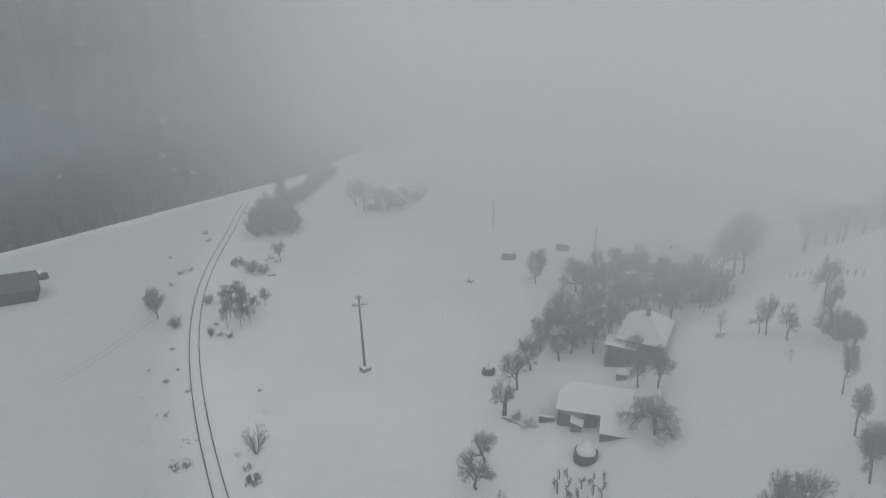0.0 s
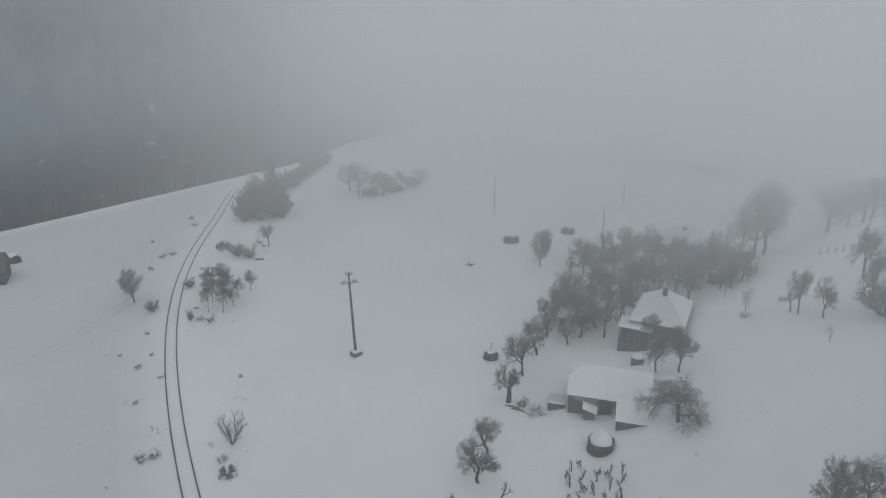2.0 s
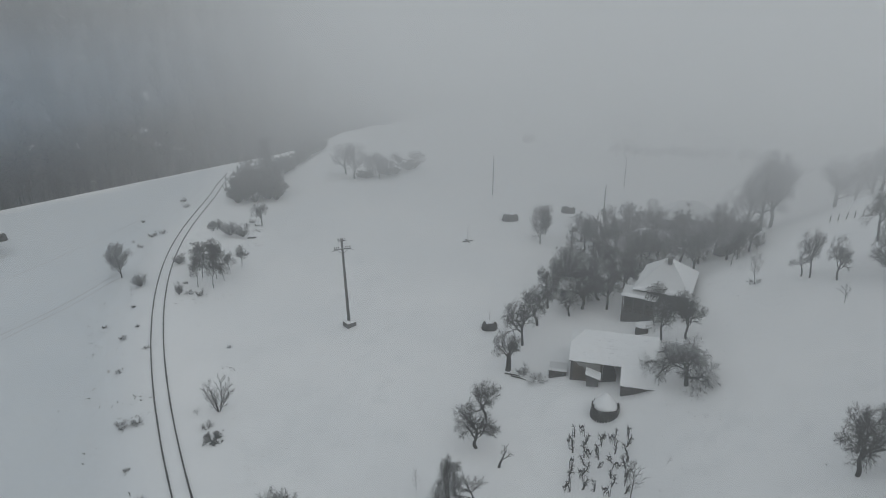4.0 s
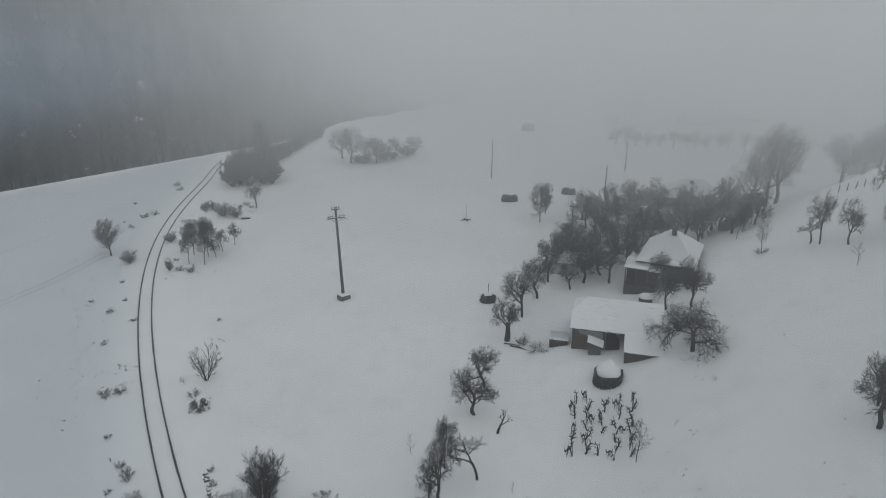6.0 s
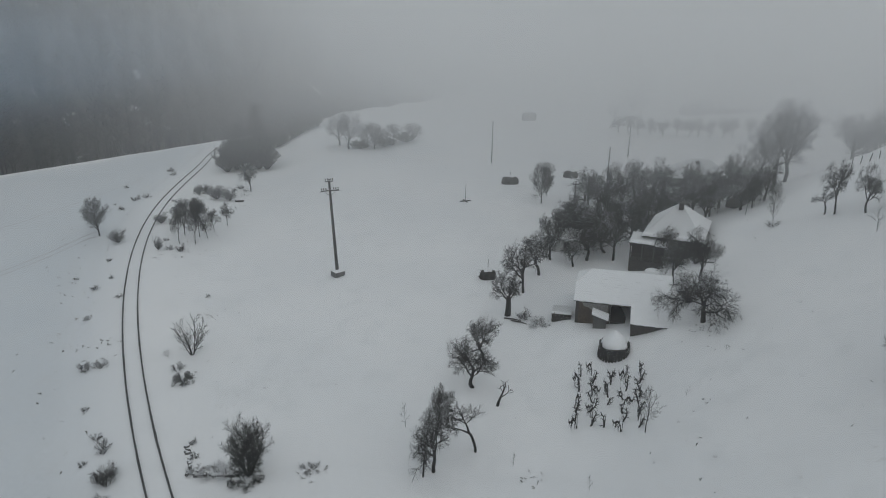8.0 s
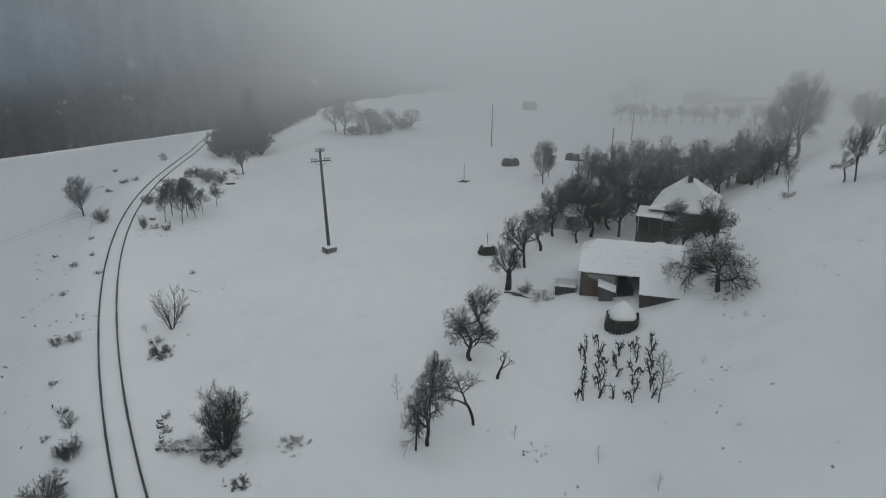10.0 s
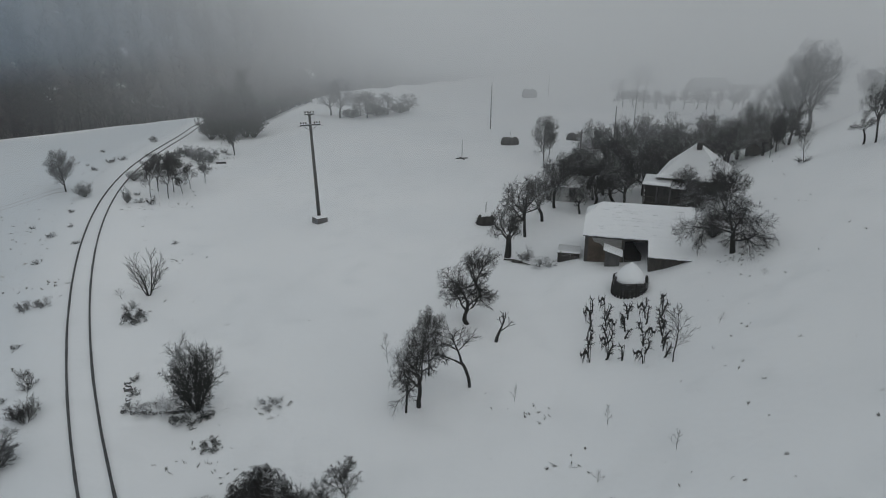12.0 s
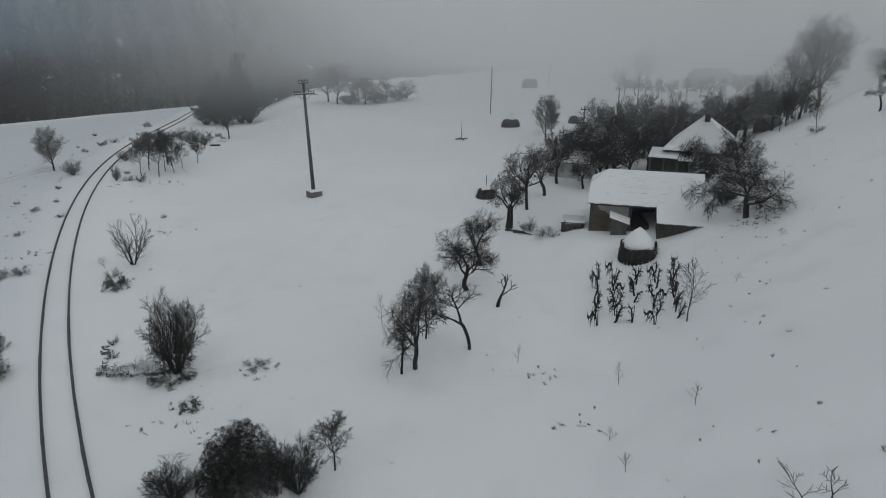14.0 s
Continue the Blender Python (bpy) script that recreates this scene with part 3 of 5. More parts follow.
for i, (x, y, h) in enumerate(((39.3, 91.4, 4.2), (41.3, 93.6, 4.4), (43.2, 96.0, 4.0))):
    plant(("slim", i % 2), x, y, h, 1.8, 80 * i, "thin leaning bare tree at the foot of the hill", group="hillside trees", tip=(6, -5, 3)[i])
plant(("fork", 1), 41.2, 78.1, 2.6, 2.4, 30, "small crooked bare tree on the snowy hillside", group="hillside trees")
plant(("sparse", 2), 39.8, 67.5, 2.6, 1.6, 30, "thin leafless sapling on the snowy hillside", "sapling", "sapling")
# a row of young trees across the meadow, with scrub and wood behind
for i in range(13):
    x, y = 50 + 2.6 * i + rng.gauss(0, 0.5), 196 - 1.7 * i + rng.gauss(0, 0.6)
    plant(("orchard", i % 5), x, y, 4.6 + rng.random(), 4.3, 33 * i, "small bare fruit tree in a far row", group="far row of trees")
for i, (x, y, h, w) in enumerate(((62, 224, 11, 8), (66, 228, 12, 8), (56, 222, 6, 7), (74, 118, 9, 8), (80, 112, 9, 8), (72, 124, 10, 9), (78, 128, 9, 8), (70, 110, 8, 7), (86, 122, 10, 9), (76, 114, 8, 9), (82, 118, 9, 9), (68, 118, 8, 8))):
    plant(("ash", i % 2), x, y, h, w, 71 * i, "bare woodland tree fading into fog", group="trees in the fog")

# the row of trees that runs down from the farm
plant(("fruit", 0), 0.5, 49.8, 5.3, 4.1, 75, "bare tree with low spreading limbs and a dense crown", category="tree")
plant(("oval", 0), 1.0, 53.4, 4.7, 2.3, 75, "tall slender bare tree with a dense upright dark crown", category="tree")
plant(("fork", 0), -0.2, 49.3, 3.4, 2.8, 100, "small bare tree with a forked trunk", category="tree")
plant(("sparse", 0), -1.7, 55.1, 2.2, 0.9, 0, "thin leafless sapling in the snow", "sapling", "sapling")
plant(("twin", 0), 3.5, 52.0, 4.9, 3.5, 345, "bare fruit tree with a forked leaning trunk", category="tree")
plant(("fruit", 3), 3.7, 60.9, 4.5, 4.6, 140, "bare fruit tree with a dark trunk in the snow", category="tree")
plant(("fruit", 1), 4.9, 65.3, 4.4, 3.9, 60, "bare narrow fruit tree in the snow", category="tree")
plant(("snag", 0), 5.6, 58.1, 2.5, 1.6, 0, "broken dead tree stump with bare prongs", "tree_stump", "tree stump")
plant(("sprig", 0), 15.4, 51.4, 3.8, 1.9, 0, "young bare fruit tree beside the vine rows", "sapling", "sapling")
plant(("bush", 0), -12.2, 49.9, 4.7, 3.5, 0, "dense leafless shrub beside the ditch wall", "shrub", "shrub")
plant(("mat", 0), -12.3, 49.3, 0.55, 2.6, 60, "low dark brush round the foot of a shrub", "shrub", "shrub")
plant(("mat", 0), -10.3, 46.4, 0.35, 1.3, 10, "patch of bramble flattened under snow", "shrub", "shrub")
plant(("vase", 0), -22.9, 68.9, 4.2, 3.4, 0, "young bare tree near the railway", "sapling", "sapling")
plant(("sparse", 1), -24.8, 67.8, 1.0, 1.0, 0, "small leafless sapling near the railway", "sapling", "sapling")
plant(("mat", 0), -21.8, 63.4, 0.95, 2.2, 0, "low spreading shrub under thin snow", "shrub", "shrub")
plant(("dome", 0), -6.3, 40.9, 2.7, 3.75, 0, "dome-shaped dense dark thicket flecked with snow", "shrub", "shrub")
plant(("bush", 0), -3.9, 40.3, 2.6, 2.2, 140, "leafless shrub against a dark thicket", "shrub", "shrub")
plant(("bush", 1), -8.9, 40.2, 1.7, 2.4, 80, "low leafless shrub against a dark thicket", "shrub", "shrub")
plant(("slim", 0), -2.6, 41.7, 2.8, 2.0, 250, "small bare tree with a thin bent trunk", category="tree")
# beside the line
for i, (k, x, y, h, w) in enumerate(((0, -21.9, 49.4, 1.6, 1.5), (1, -21.2, 45.4, 2.3, 2.8), (0, -46.5, 104.1, 2.2, 2.8), (1, -40.5, 131.1, 3.1, 3.6), (0, -39.0, 100.7, 2.2, 1.4), (1, -44.2, 114.5, 1.9, 2.4), (0, -38.0, 130.0, 2.6, 3.4), (1, -30.6, 66.2, 0.8, 1.5), (0, -31.6, 65.6, 0.5, 0.9), (1, -24.2, 53.6, 0.9, 1.2), (0, -22.6, 49.8, 1.0, 1.4), (1, -36.6, 83.0, 0.5, 1.0), (0, -35.7, 100.2, 1.2, 1.4), (1, -37.6, 101.0, 0.7, 1.6))):
    plant(("verge" if h > 1.8 else "scrub", k), x, y, h, w, 90 * i, "leafless shrub on the railway verge", "shrub", "shrub", "verge shrubs")
for i, (x, y, w) in enumerate(((-55.6, 131.2, 1.9), (-53.8, 131.8, 1.7), (-57.2, 126.3, 0.7), (-43.8, 95.9, 0.9), (-45.1, 89.6, 0.8), (-40.8, 85.9, 1.3), (-40.4, 89.3, 0.8), (-37.4, 77.2, 1.0), (-55.2, 124.4, 1.4), (-61.2, 140.0, 1.1), (-60.3, 160.0, 2.0), (-56.5, 152.0, 1.8), (-38.4, 139.1, 1.7), (-39.1, 137.6, 1.1), (-36.9, 137.1, 1.1), (-39.7, 105.1, 1.0), (-26.3, 83.4, 0.8), (-22.4, 50.4, 1.8), (-25.3, 54.8, 1.0), (-24.0, 53.0, 0.8), (-28.3, 59.0, 0.8), (-32.2, 66.3, 1.2), (-25.0, 52.0, 0.8), (-23.2, 65.7, 1.4))):
    plant(("scrub", i % 3), x, y, w * 0.55, w, 67 * i, "small leafless scrub poking out of the verge", "shrub", "shrub", "verge shrubs")
plant(("mat", 0), -44.6, 135.3, 2.0, 3.4, 40, "rounded dense shrub behind trackside trees", "shrub", "shrub")
plant(("meadow", 1), -51.3, 108.5, 6.2, 5.0, 0, "round-crowned bare tree alone in the meadow", category="tree")
for i, (x, y, h, w) in enumerate(((-37.3, 103.9, 5.3, 2.8), (-34.9, 103.7, 5.7, 3.0), (-35.6, 107.5, 6.0, 3.0), (-34.1, 106.7, 3.2, 2.2), (-34.1, 109.6, 3.8, 2.4), (-33.1, 113.0, 3.9, 2.4), (-39.9, 112.6, 4.7, 3.9), (-38.0, 108.0, 5.4, 3.4), (-36.8, 111.5, 4.8, 3.2), (-38.9, 116.5, 4.0, 3.4))):
    plant(("clump", i % 2), x, y, h, w, 61 * i, "bare tree in a clump beside the railway", group="clump beside the railway")
plant(("fruit", 2), -35.9, 137.2, 5.0, 4.2, 0, "small spreading bare tree in the snow", category="tree")
for i, (k, x, y, h, w) in enumerate((("hedge", -47.6, 164.5, 6.0, 6.5), ("hedge", -46.0, 156.0, 5.0, 6.0), ("hedge", -42.5, 157.0, 7.4, 7.0), ("hedge", -38.0, 158.5, 5.6, 6.5), ("hedge", -40.0, 159.5, 8.4, 7.5), ("hedge", -45, 158.5, 7.0, 7), ("thicket", -43.0, 157, 9.5, 7), ("thicket", -40.0, 160, 10, 7))):
    plant((k, i % 2), x, y, h * 1.15, w, 70 * i, "dark dense thicket at the bend of the line", "shrub", "shrub", "thicket at the bend")
for i in range(11):
    f = i / 10
    plant(("hedge", i % 2), -46.5 + 9.5 * f + rng.gauss(0, 1.0), 168 + 44 * f + rng.gauss(0, 1.2), 4.6 + 1.5 * rng.random(), 6.0 + rng.random(), 47 * i, "dark leafless hedge running back into the fog", "shrub", "shrub", "hedge behind the bend")
plant(("poplar", 0), -41.2, 161.0, 14.5, 4.8, 0, "tall narrow bare tree behind a thicket", category="tree")
for i, (k, x, y, h, w) in enumerate((("ash", -20.5, 166.0, 9.0, 8.6), ("thicket", -14.5, 166.5, 6.0, 7.0), ("ash", -23.5, 172.0, 8.0, 8.0), ("thicket", -10.5, 174.0, 5.2, 6.5), ("thicket", -6.0, 181.0, 4.4, 6.0), ("thicket", -16.5, 171, 6.0, 7), ("hedge", -12.5, 170, 3.0, 6), ("hedge", -8, 177.5, 2.8, 6), ("hedge", -18, 167, 2.6, 5))):
    plant((k, i % 2), x, y, h, w, 83 * i, "bare tree in a copse half lost in fog", group="copse in the meadow")

# vine rows beside the barn
for r, (x0, y0, x1, y1) in enumerate(((13.0, 62.0, 11.1, 54.3), (14.1, 62.0, 12.3, 54.2), (15.4, 61.2, 13.2, 53.8), (16.6, 60.8, 14.1, 52.6), (17.6, 60.0, 15.1, 52.2))):
    for i in range(8):
        f = (i + 0.25 * rng.random()) / 7.2
        if (r, i) in ((2, 5), (2, 6), (0, 3)):
            continue
        h = 1.05 + 0.5 * rng.random()
        vine = plant(("vine", (i + r) % 3), x0 + (x1 - x0) * f + rng.gauss(0, 0.06), y0 + (y1 - y0) * f, h, 0.52 + 0.2 * rng.random(), 57 * (i + 6 * r), "gnarled bare vine tied to a stake", "grapevine", "vine", "vine rows", tip=rng.gauss(0, 6))
        if i % 2:
            part("stake", Shape().tube([Vector((0.1, 0, 0)), Vector((0.14, 0.05, 1.02))], [0.04, 0.035], 5), BARK, vine, "rough wooden stake")
for i, (x, y, h) in enumerate(((10.6, 46.9, 1.3), (12.7, 42.8, 1.2), (-10.3, 46.6, 0.9), (9.0, 42.2, 0.8), (23.6, 58.5, 0.6), (19.1, 54.2, 0.7), (6.0, 50.2, 1.2), (9.0, 39.8, 0.9), (13.4, 35.4, 1.7), (14.1, 35.2, 1.4))):
    plant(("sparse", i % 3), x, y, h, 0.6 if y > 36 else 1.5, 40 * i, "dry woody weed standing out of the snow", "weed", "weed", "dry weeds")

# ---- wooded slope across the river ----


def spike(shape, p, d, radius):
    a = d.orthogonal().normalized() * radius
    b = d.normalized().cross(a)
    shape.add([tuple(p + a), tuple(p - a * 0.5 + b * 0.87), tuple(p - a * 0.5 - b * 0.87), tuple(p + d)], [(0, 1, 3), (1, 2, 3), (2, 0, 3)])


def build_woods():
    r = random.Random(8)
    protos = []
    for k in range(8):
        s = Shape()
        s.tube([Vector((0, 0, 0)), Vector((r.gauss(0, 0.03), r.gauss(0, 0.03), 0.5)), Vector((r.gauss(0, 0.05), 0, 1))], [0.011, 0.008, 0.003], 3, False)
        for j in range(15):
            z = 0.1 + 0.85 * (j + r.random()) / 15
            a = 2.4 * j + r.random()
            d = Vector((math.cos(a), math.sin(a), 0.6 + 0.8 * r.random())).normalized() * (0.42 - 0.26 * z) * (0.7 + 0.6 * r.random())
            p = Vector((0, 0, z))
            spike(s, p, d, 0.009)
            for q in range(4):
                e = p + d * (0.25 + 0.22 * q)
                spike(s, e, Vector((r.gauss(0, 1), r.gauss(0, 1), 0.4 + 0.4 * r.random())).normalized() * 0.17, 0.0085)
        f = [q for q in s.f if len(q) == 3] + [t for q in s.f if len(q) == 4 for t in ((q[0], q[1], q[2]), (q[0], q[2], q[3]))]
        protos.append((np.array(s.v), np.array(f)))
    verts, faces, n = [], [], 0
    for i in range(3100):
        along, d = r.uniform(-150, 420), 9 + 125 * r.random() ** 1.25
        x, y = -97 + 0.541 * along - 0.841 * d, 152 + 0.841 * along + 0.541 * d
        h = r.uniform(7, 16) * (0.5 if d < 16 else 1)
        if i % 6 == 0:
            # thorn scrub along the bank
            d = r.uniform(1.5, 11)
            x, y, h = -97 + 0.541 * along - 0.841 * d, 152 + 0.841 * along + 0.541 * d, r.uniform(1.4, 4.5)
        v, f = protos[i % 8]
        a = r.random() * 6.28
        c, s = math.cos(a), math.sin(a)
        w = h * r.uniform(0.9, 1.5)
        verts.append(np.stack([x + w * (v[:, 0] * c - v[:, 1] * s), y + w * (v[:, 0] * s + v[:, 1] * c), ground_z(x, y) - 0.2 + h * v[:, 2]], 1))
        faces.append(f + n)
        n += len(v)
    v, f = np.concatenate(verts), np.concatenate(faces)
    me = bpy.data.meshes.new("woods")
    me.from_pydata(v.tolist(), [], f.tolist())
    me.materials.append(WOODS)
    tagged(new("woods", me), "dark leafless forest on a steep foggy slope", "forest", kind="stuff")


build_woods()

# ---- poles and stakes ----


def utility_pole(x, y, high, lean, label, full):
    ob = thing("utility_pole", pose(x, y, ground_z(x, y), 0, lean, 14), label, "utility pole", "utility poles")
    r0, r1 = (0.19, 0.12) if full else (0.12, 0.085)
    part("shaft", Shape().tube([Vector((0, 0, 0.3 if full else -0.3)), Vector((0, 0, high * 0.5)), Vector((0, 0, high))], [r0, (r0 + r1) / 2, r1], 10), POLE, ob, soft=True)
    if not full:
        return ob
    for s in (-1, 1):
        # two ribs down the faces of the cast shaft
        part("rib", Shape().tube([Vector((s * 0.17, 0, 0.35)), Vector((s * 0.1, 0, high - 0.2))], [0.05, 0.035], 4), CONCRETE, ob)
    for z, half, pins in ((high - 1.35, 1.05, (-0.95, -0.7, -0.45, 0.45, 0.7, 0.95)), (high - 0.25, 0.5, (-0.42, -0.15, 0.15, 0.42))):
        arm = part("crossarm", Shape().box(-half, -0.17, z, half, -0.08, z + 0.12), IRON, ob)
        part("snow_cap", Shape().box(-half + 0.02, -0.16, z + 0.122, half - 0.02, -0.09, z + 0.16), SNOW, arm, "thin line of snow on the crossarm")
        for px in pins:
            part("insulator", Shape().tube([Vector((px, -0.125, z + 0.1)), Vector((px, -0.125, z + 0.2)), Vector((px, -0.125, z + 0.24)), Vector((px, -0.125, z + 0.34)), Vector((px, -0.125, z + 0.4))], [0.02, 0.02, 0.075, 0.06, 0.03], 8), GLAZE, arm)
    for s in (-1, 1):
        part("brace", Shape().tube([Vector((s * 0.75, -0.12, high - 1.33)), Vector((0, -0.12, high - 1.95))], [0.025, 0.025], 4), IRON, ob)
        part("bracket", Shape().tube([Vector((s * 0.1, -0.12, high - 1.2)), Vector((s * 1.35, -0.45, high - 1.4))], [0.025, 0.02], 4), IRON, ob)
    return ob


utility_pole(-11.5, 86.6, 11.9, -2.4, "tall concrete pole with two insulator crossarms", True)
plinth = thing("pole_plinth", pose(-11.45, 86.55, ground_z(-11.5, 86.6), 0, 0, 38), "concrete plinth round a pole, capped with snow", "plinth")
block = Shape().box(-0.62, -0.62, -0.3, 0.62, 0.62, 0.6)
part("block", block, CONCRETE, plinth)
cap = Shape()
n = 8
cap.add([(-0.62 + 1.24 * i / n, -0.62 + 1.24 * j / n, 0.62 + 0.16 * (1 - (abs(2 * i / n - 1)) ** 4) * (1 - (abs(2 * j / n - 1)) ** 4)) for j in range(n + 1) for i in range(n + 1)], [(j * (n + 1) + i, j * (n + 1) + i + 1, (j + 1) * (n + 1) + i + 1, (j + 1) * (n + 1) + i) for j in range(n) for i in range(n)])
cap.box(-0.62, -0.62, 0.602, 0.62, 0.62, 0.62)
part("snow_cap", cap, SNOW, plinth, soft=True)
for x, y, h in ((11.8, 149.8, 8.8), (35.3, 226.0, 7.3), (32.3, 133.1, 6.3), (43.1, 158.7, 7.0)):
    utility_pole(x, y, h, 0.6, "slim weathered wooden pole in the snow", False)
low = utility_pole(20.4, 104.7, 6.8, 1.0, "wooden pole with a short crossarm among orchard trees", False)
arm = part("crossarm", Shape().box(-0.6, -0.16, 6.3, 0.6, -0.08, 6.42), PLANK, low)
for px in (-0.5, 0.5):
    part("insulator", Shape().tube([Vector((px, -0.12, 6.42)), Vector((px, -0.12, 6.5)), Vector((px, -0.12, 6.62))], [0.02, 0.07, 0.04], 8), GLAZE, arm)


def stake(x, y, high, feet):
    ob = thing("drying_stake", pose(x, y, ground_z(x, y), 2, 0, 20), "thin wooden stake on crossed feet in the snow", "stake")
    part("pole", Shape().tube([Vector((0, 0, -0.2)), Vector((0, 0, high))], [0.045, 0.025], 6), PLANK, ob)
    if feet:
        for a in (0, 90):
            part("foot", Shape().box(-0.95, -0.06, 0.02, 0.95, 0.06, 0.16, pose(0, 0, 0, 0, 0, a)), PLANK, ob)
    return ob


stake(5.1, 117.7, 2.9, True)

# ---- haystacks ----


def lump(rx, ry, z0, z1, seed, rough=0.12, rows=7, cols=18, belly=0.0):
    """A rounded heap with an uneven skin."""
    s, verts = Shape(), []
    for j in range(rows + 1):
        f = j / rows
        for i in range(cols):
            a = math.tau * i / cols
            w = math.cos(f * math.pi / 2) ** 0.6 if j < rows else 0.02
            w *= 1 + rough * noise.noise((math.cos(a) * 1.7 + seed, math.sin(a) * 1.7, f * 3)) + belly * math.sin(f * math.pi)
            verts.append((rx * w * math.cos(a), ry * w * math.sin(a), z0 + (z1 - z0) * math.sin(f * math.pi / 2) + 0.04 * noise.noise((i, j, seed))))
    s.add(verts, [(j * cols + i, j * cols + (i + 1) % cols, (j + 1) * cols + (i + 1) % cols, (j + 1) * cols + i) for j in range(rows) for i in range(cols)])
    return s


def straw(shape, rx, ry, z0, z1, count, seed):
    r = random.Random(seed)
    for _ in range(count):
        a, z = r.random() * 6.28, r.uniform(z0, z1)
        p = Vector((rx * math.cos(a), ry * math.sin(a), z))
        d = Vector((math.cos(a), math.sin(a), r.uniform(-1.2, 0.6))).normalized() * r.uniform(0.1, 0.3)
        shape.tube([p - d * 0.3, p + d], [0.018, 0.008], 3, False)
    return shape


def haystack(x, y, rx, ry, high, label, mast=0.0, turn=0.0):
    ob = thing("haystack", pose(x, y, ground_z(x, y), 0, 0, turn), label, "haystack", "haystacks")
    body = lump(rx, ry, -0.15, high, x, 0.22, belly=0.1)
    part("hay", straw(body, rx, ry, 0.1, high * 0.75, 90, int(x * 7)), HAY, ob)
    part("snow_cap", lump(rx * 0.72, ry * 0.72, high * 0.72, high + 0.16, x + 3, 0.3, 5), SNOW, ob, soft=True)
    if mast:
        part("mast", Shape().tube([Vector((0, 0, 0)), Vector((0.03, 0, mast))], [0.05, 0.03], 6), PLANK, ob)
    return ob


haystack(6.6, 85.0, 0.95, 0.8, 1.15, "small dark haystack round a tall stake", 2.4)
haystack(13.7, 129.8, 1.5, 1.1, 1.5, "dark haystack with a short mast in open snow", 2.3, 10)
haystack(25.9, 135.8, 1.3, 1.0, 1.55, "dark haystack with a short mast in open snow", 2.2, -10)
haystack(29.0, 222.0, 2.3, 1.6, 3.0, "big dark haystack fading into the fog")
haystack(-83.8, 128.4, 1.5, 1.2, 1.7, "dark haystack beside the meadow shed")


def hayrick(x, y):
    z = min(ground_z(x, y), ground_z(x, y - 1))
    ob = thing("hayrick", pose(x, y, z), "round hayrick in a stake fence under a snow dome", "hayrick")
    part("hay", straw(lump(1.26, 1.26, -0.1, 1.6, 2.0, 0.1), 1.26, 1.26, 0.2, 1.2, 260, 3), HAY, ob)
    for i in range(30):
        a = math.tau * i / 30
        r, q = 1.24, noise.noise((i * 1.3, 0.5, 0))
        top = 1.0 + 0.55 * q + (0.4 if i in (0, 14, 16, 29) else 0)
        part("stake", Shape().tube([Vector(((r + 0.12) * math.cos(a), (r + 0.12) * math.sin(a), -0.2)), Vector((r * math.cos(a + 0.08 * q), r * math.sin(a), top))], [0.09, 0.06], 6), BARK, ob)
    for k, z in enumerate((0.12, 0.3, 0.48, 0.65, 0.8, 0.95)):
        pts = [Vector((1.34 * math.cos(math.tau * i / 30), 1.34 * math.sin(math.tau * i / 30), z + 0.04 * math.sin(i * 2.0 + k))) for i in range(31)]
        part("withy", Shape().tube(pts, [0.035] * 31, 4, False), BARK, ob)
    dome = Shape()
    rows, cols = 9, 24
    for j in range(rows + 1):
        f = j / rows
        w = 1.16 * (1 - f ** 1.7) + 0.02
        dome.v.extend([(w * (1 + 0.07 * noise.noise((math.cos(a) * 1.5, math.sin(a) * 1.5, f * 2))) * math.cos(a), w * math.sin(a), 1.02 + 0.06 * math.sin(3 * a) * (1 - f) + 1.45 * f) for a in (math.tau * i / cols for i in range(cols))])
    dome.f = [(j * cols + i, j * cols + (i + 1) % cols, (j + 1) * cols + (i + 1) % cols, (j + 1) * cols + i) for j in range(rows) for i in range(cols)]
    part("snow_dome", dome, SNOW, ob, soft=True)


hayrick(16.6, 64.9)

# ---- buildings ----


def slab(poly, thick):
    """A sheet over a polygon, thickened upwards."""
    n = len(poly)
    v = [tuple(p) for p in poly] + [(x, y, z + thick) for x, y, z in poly]
    return v, [tuple(range(n - 1, -1, -1)), tuple(range(n, 2 * n))] + [(i, (i + 1) % n, n + (i + 1) % n, n + i) for i in range(n)]


def lifted(poly, dz):
    return [(x, y, z + dz) for x, y, z in poly]


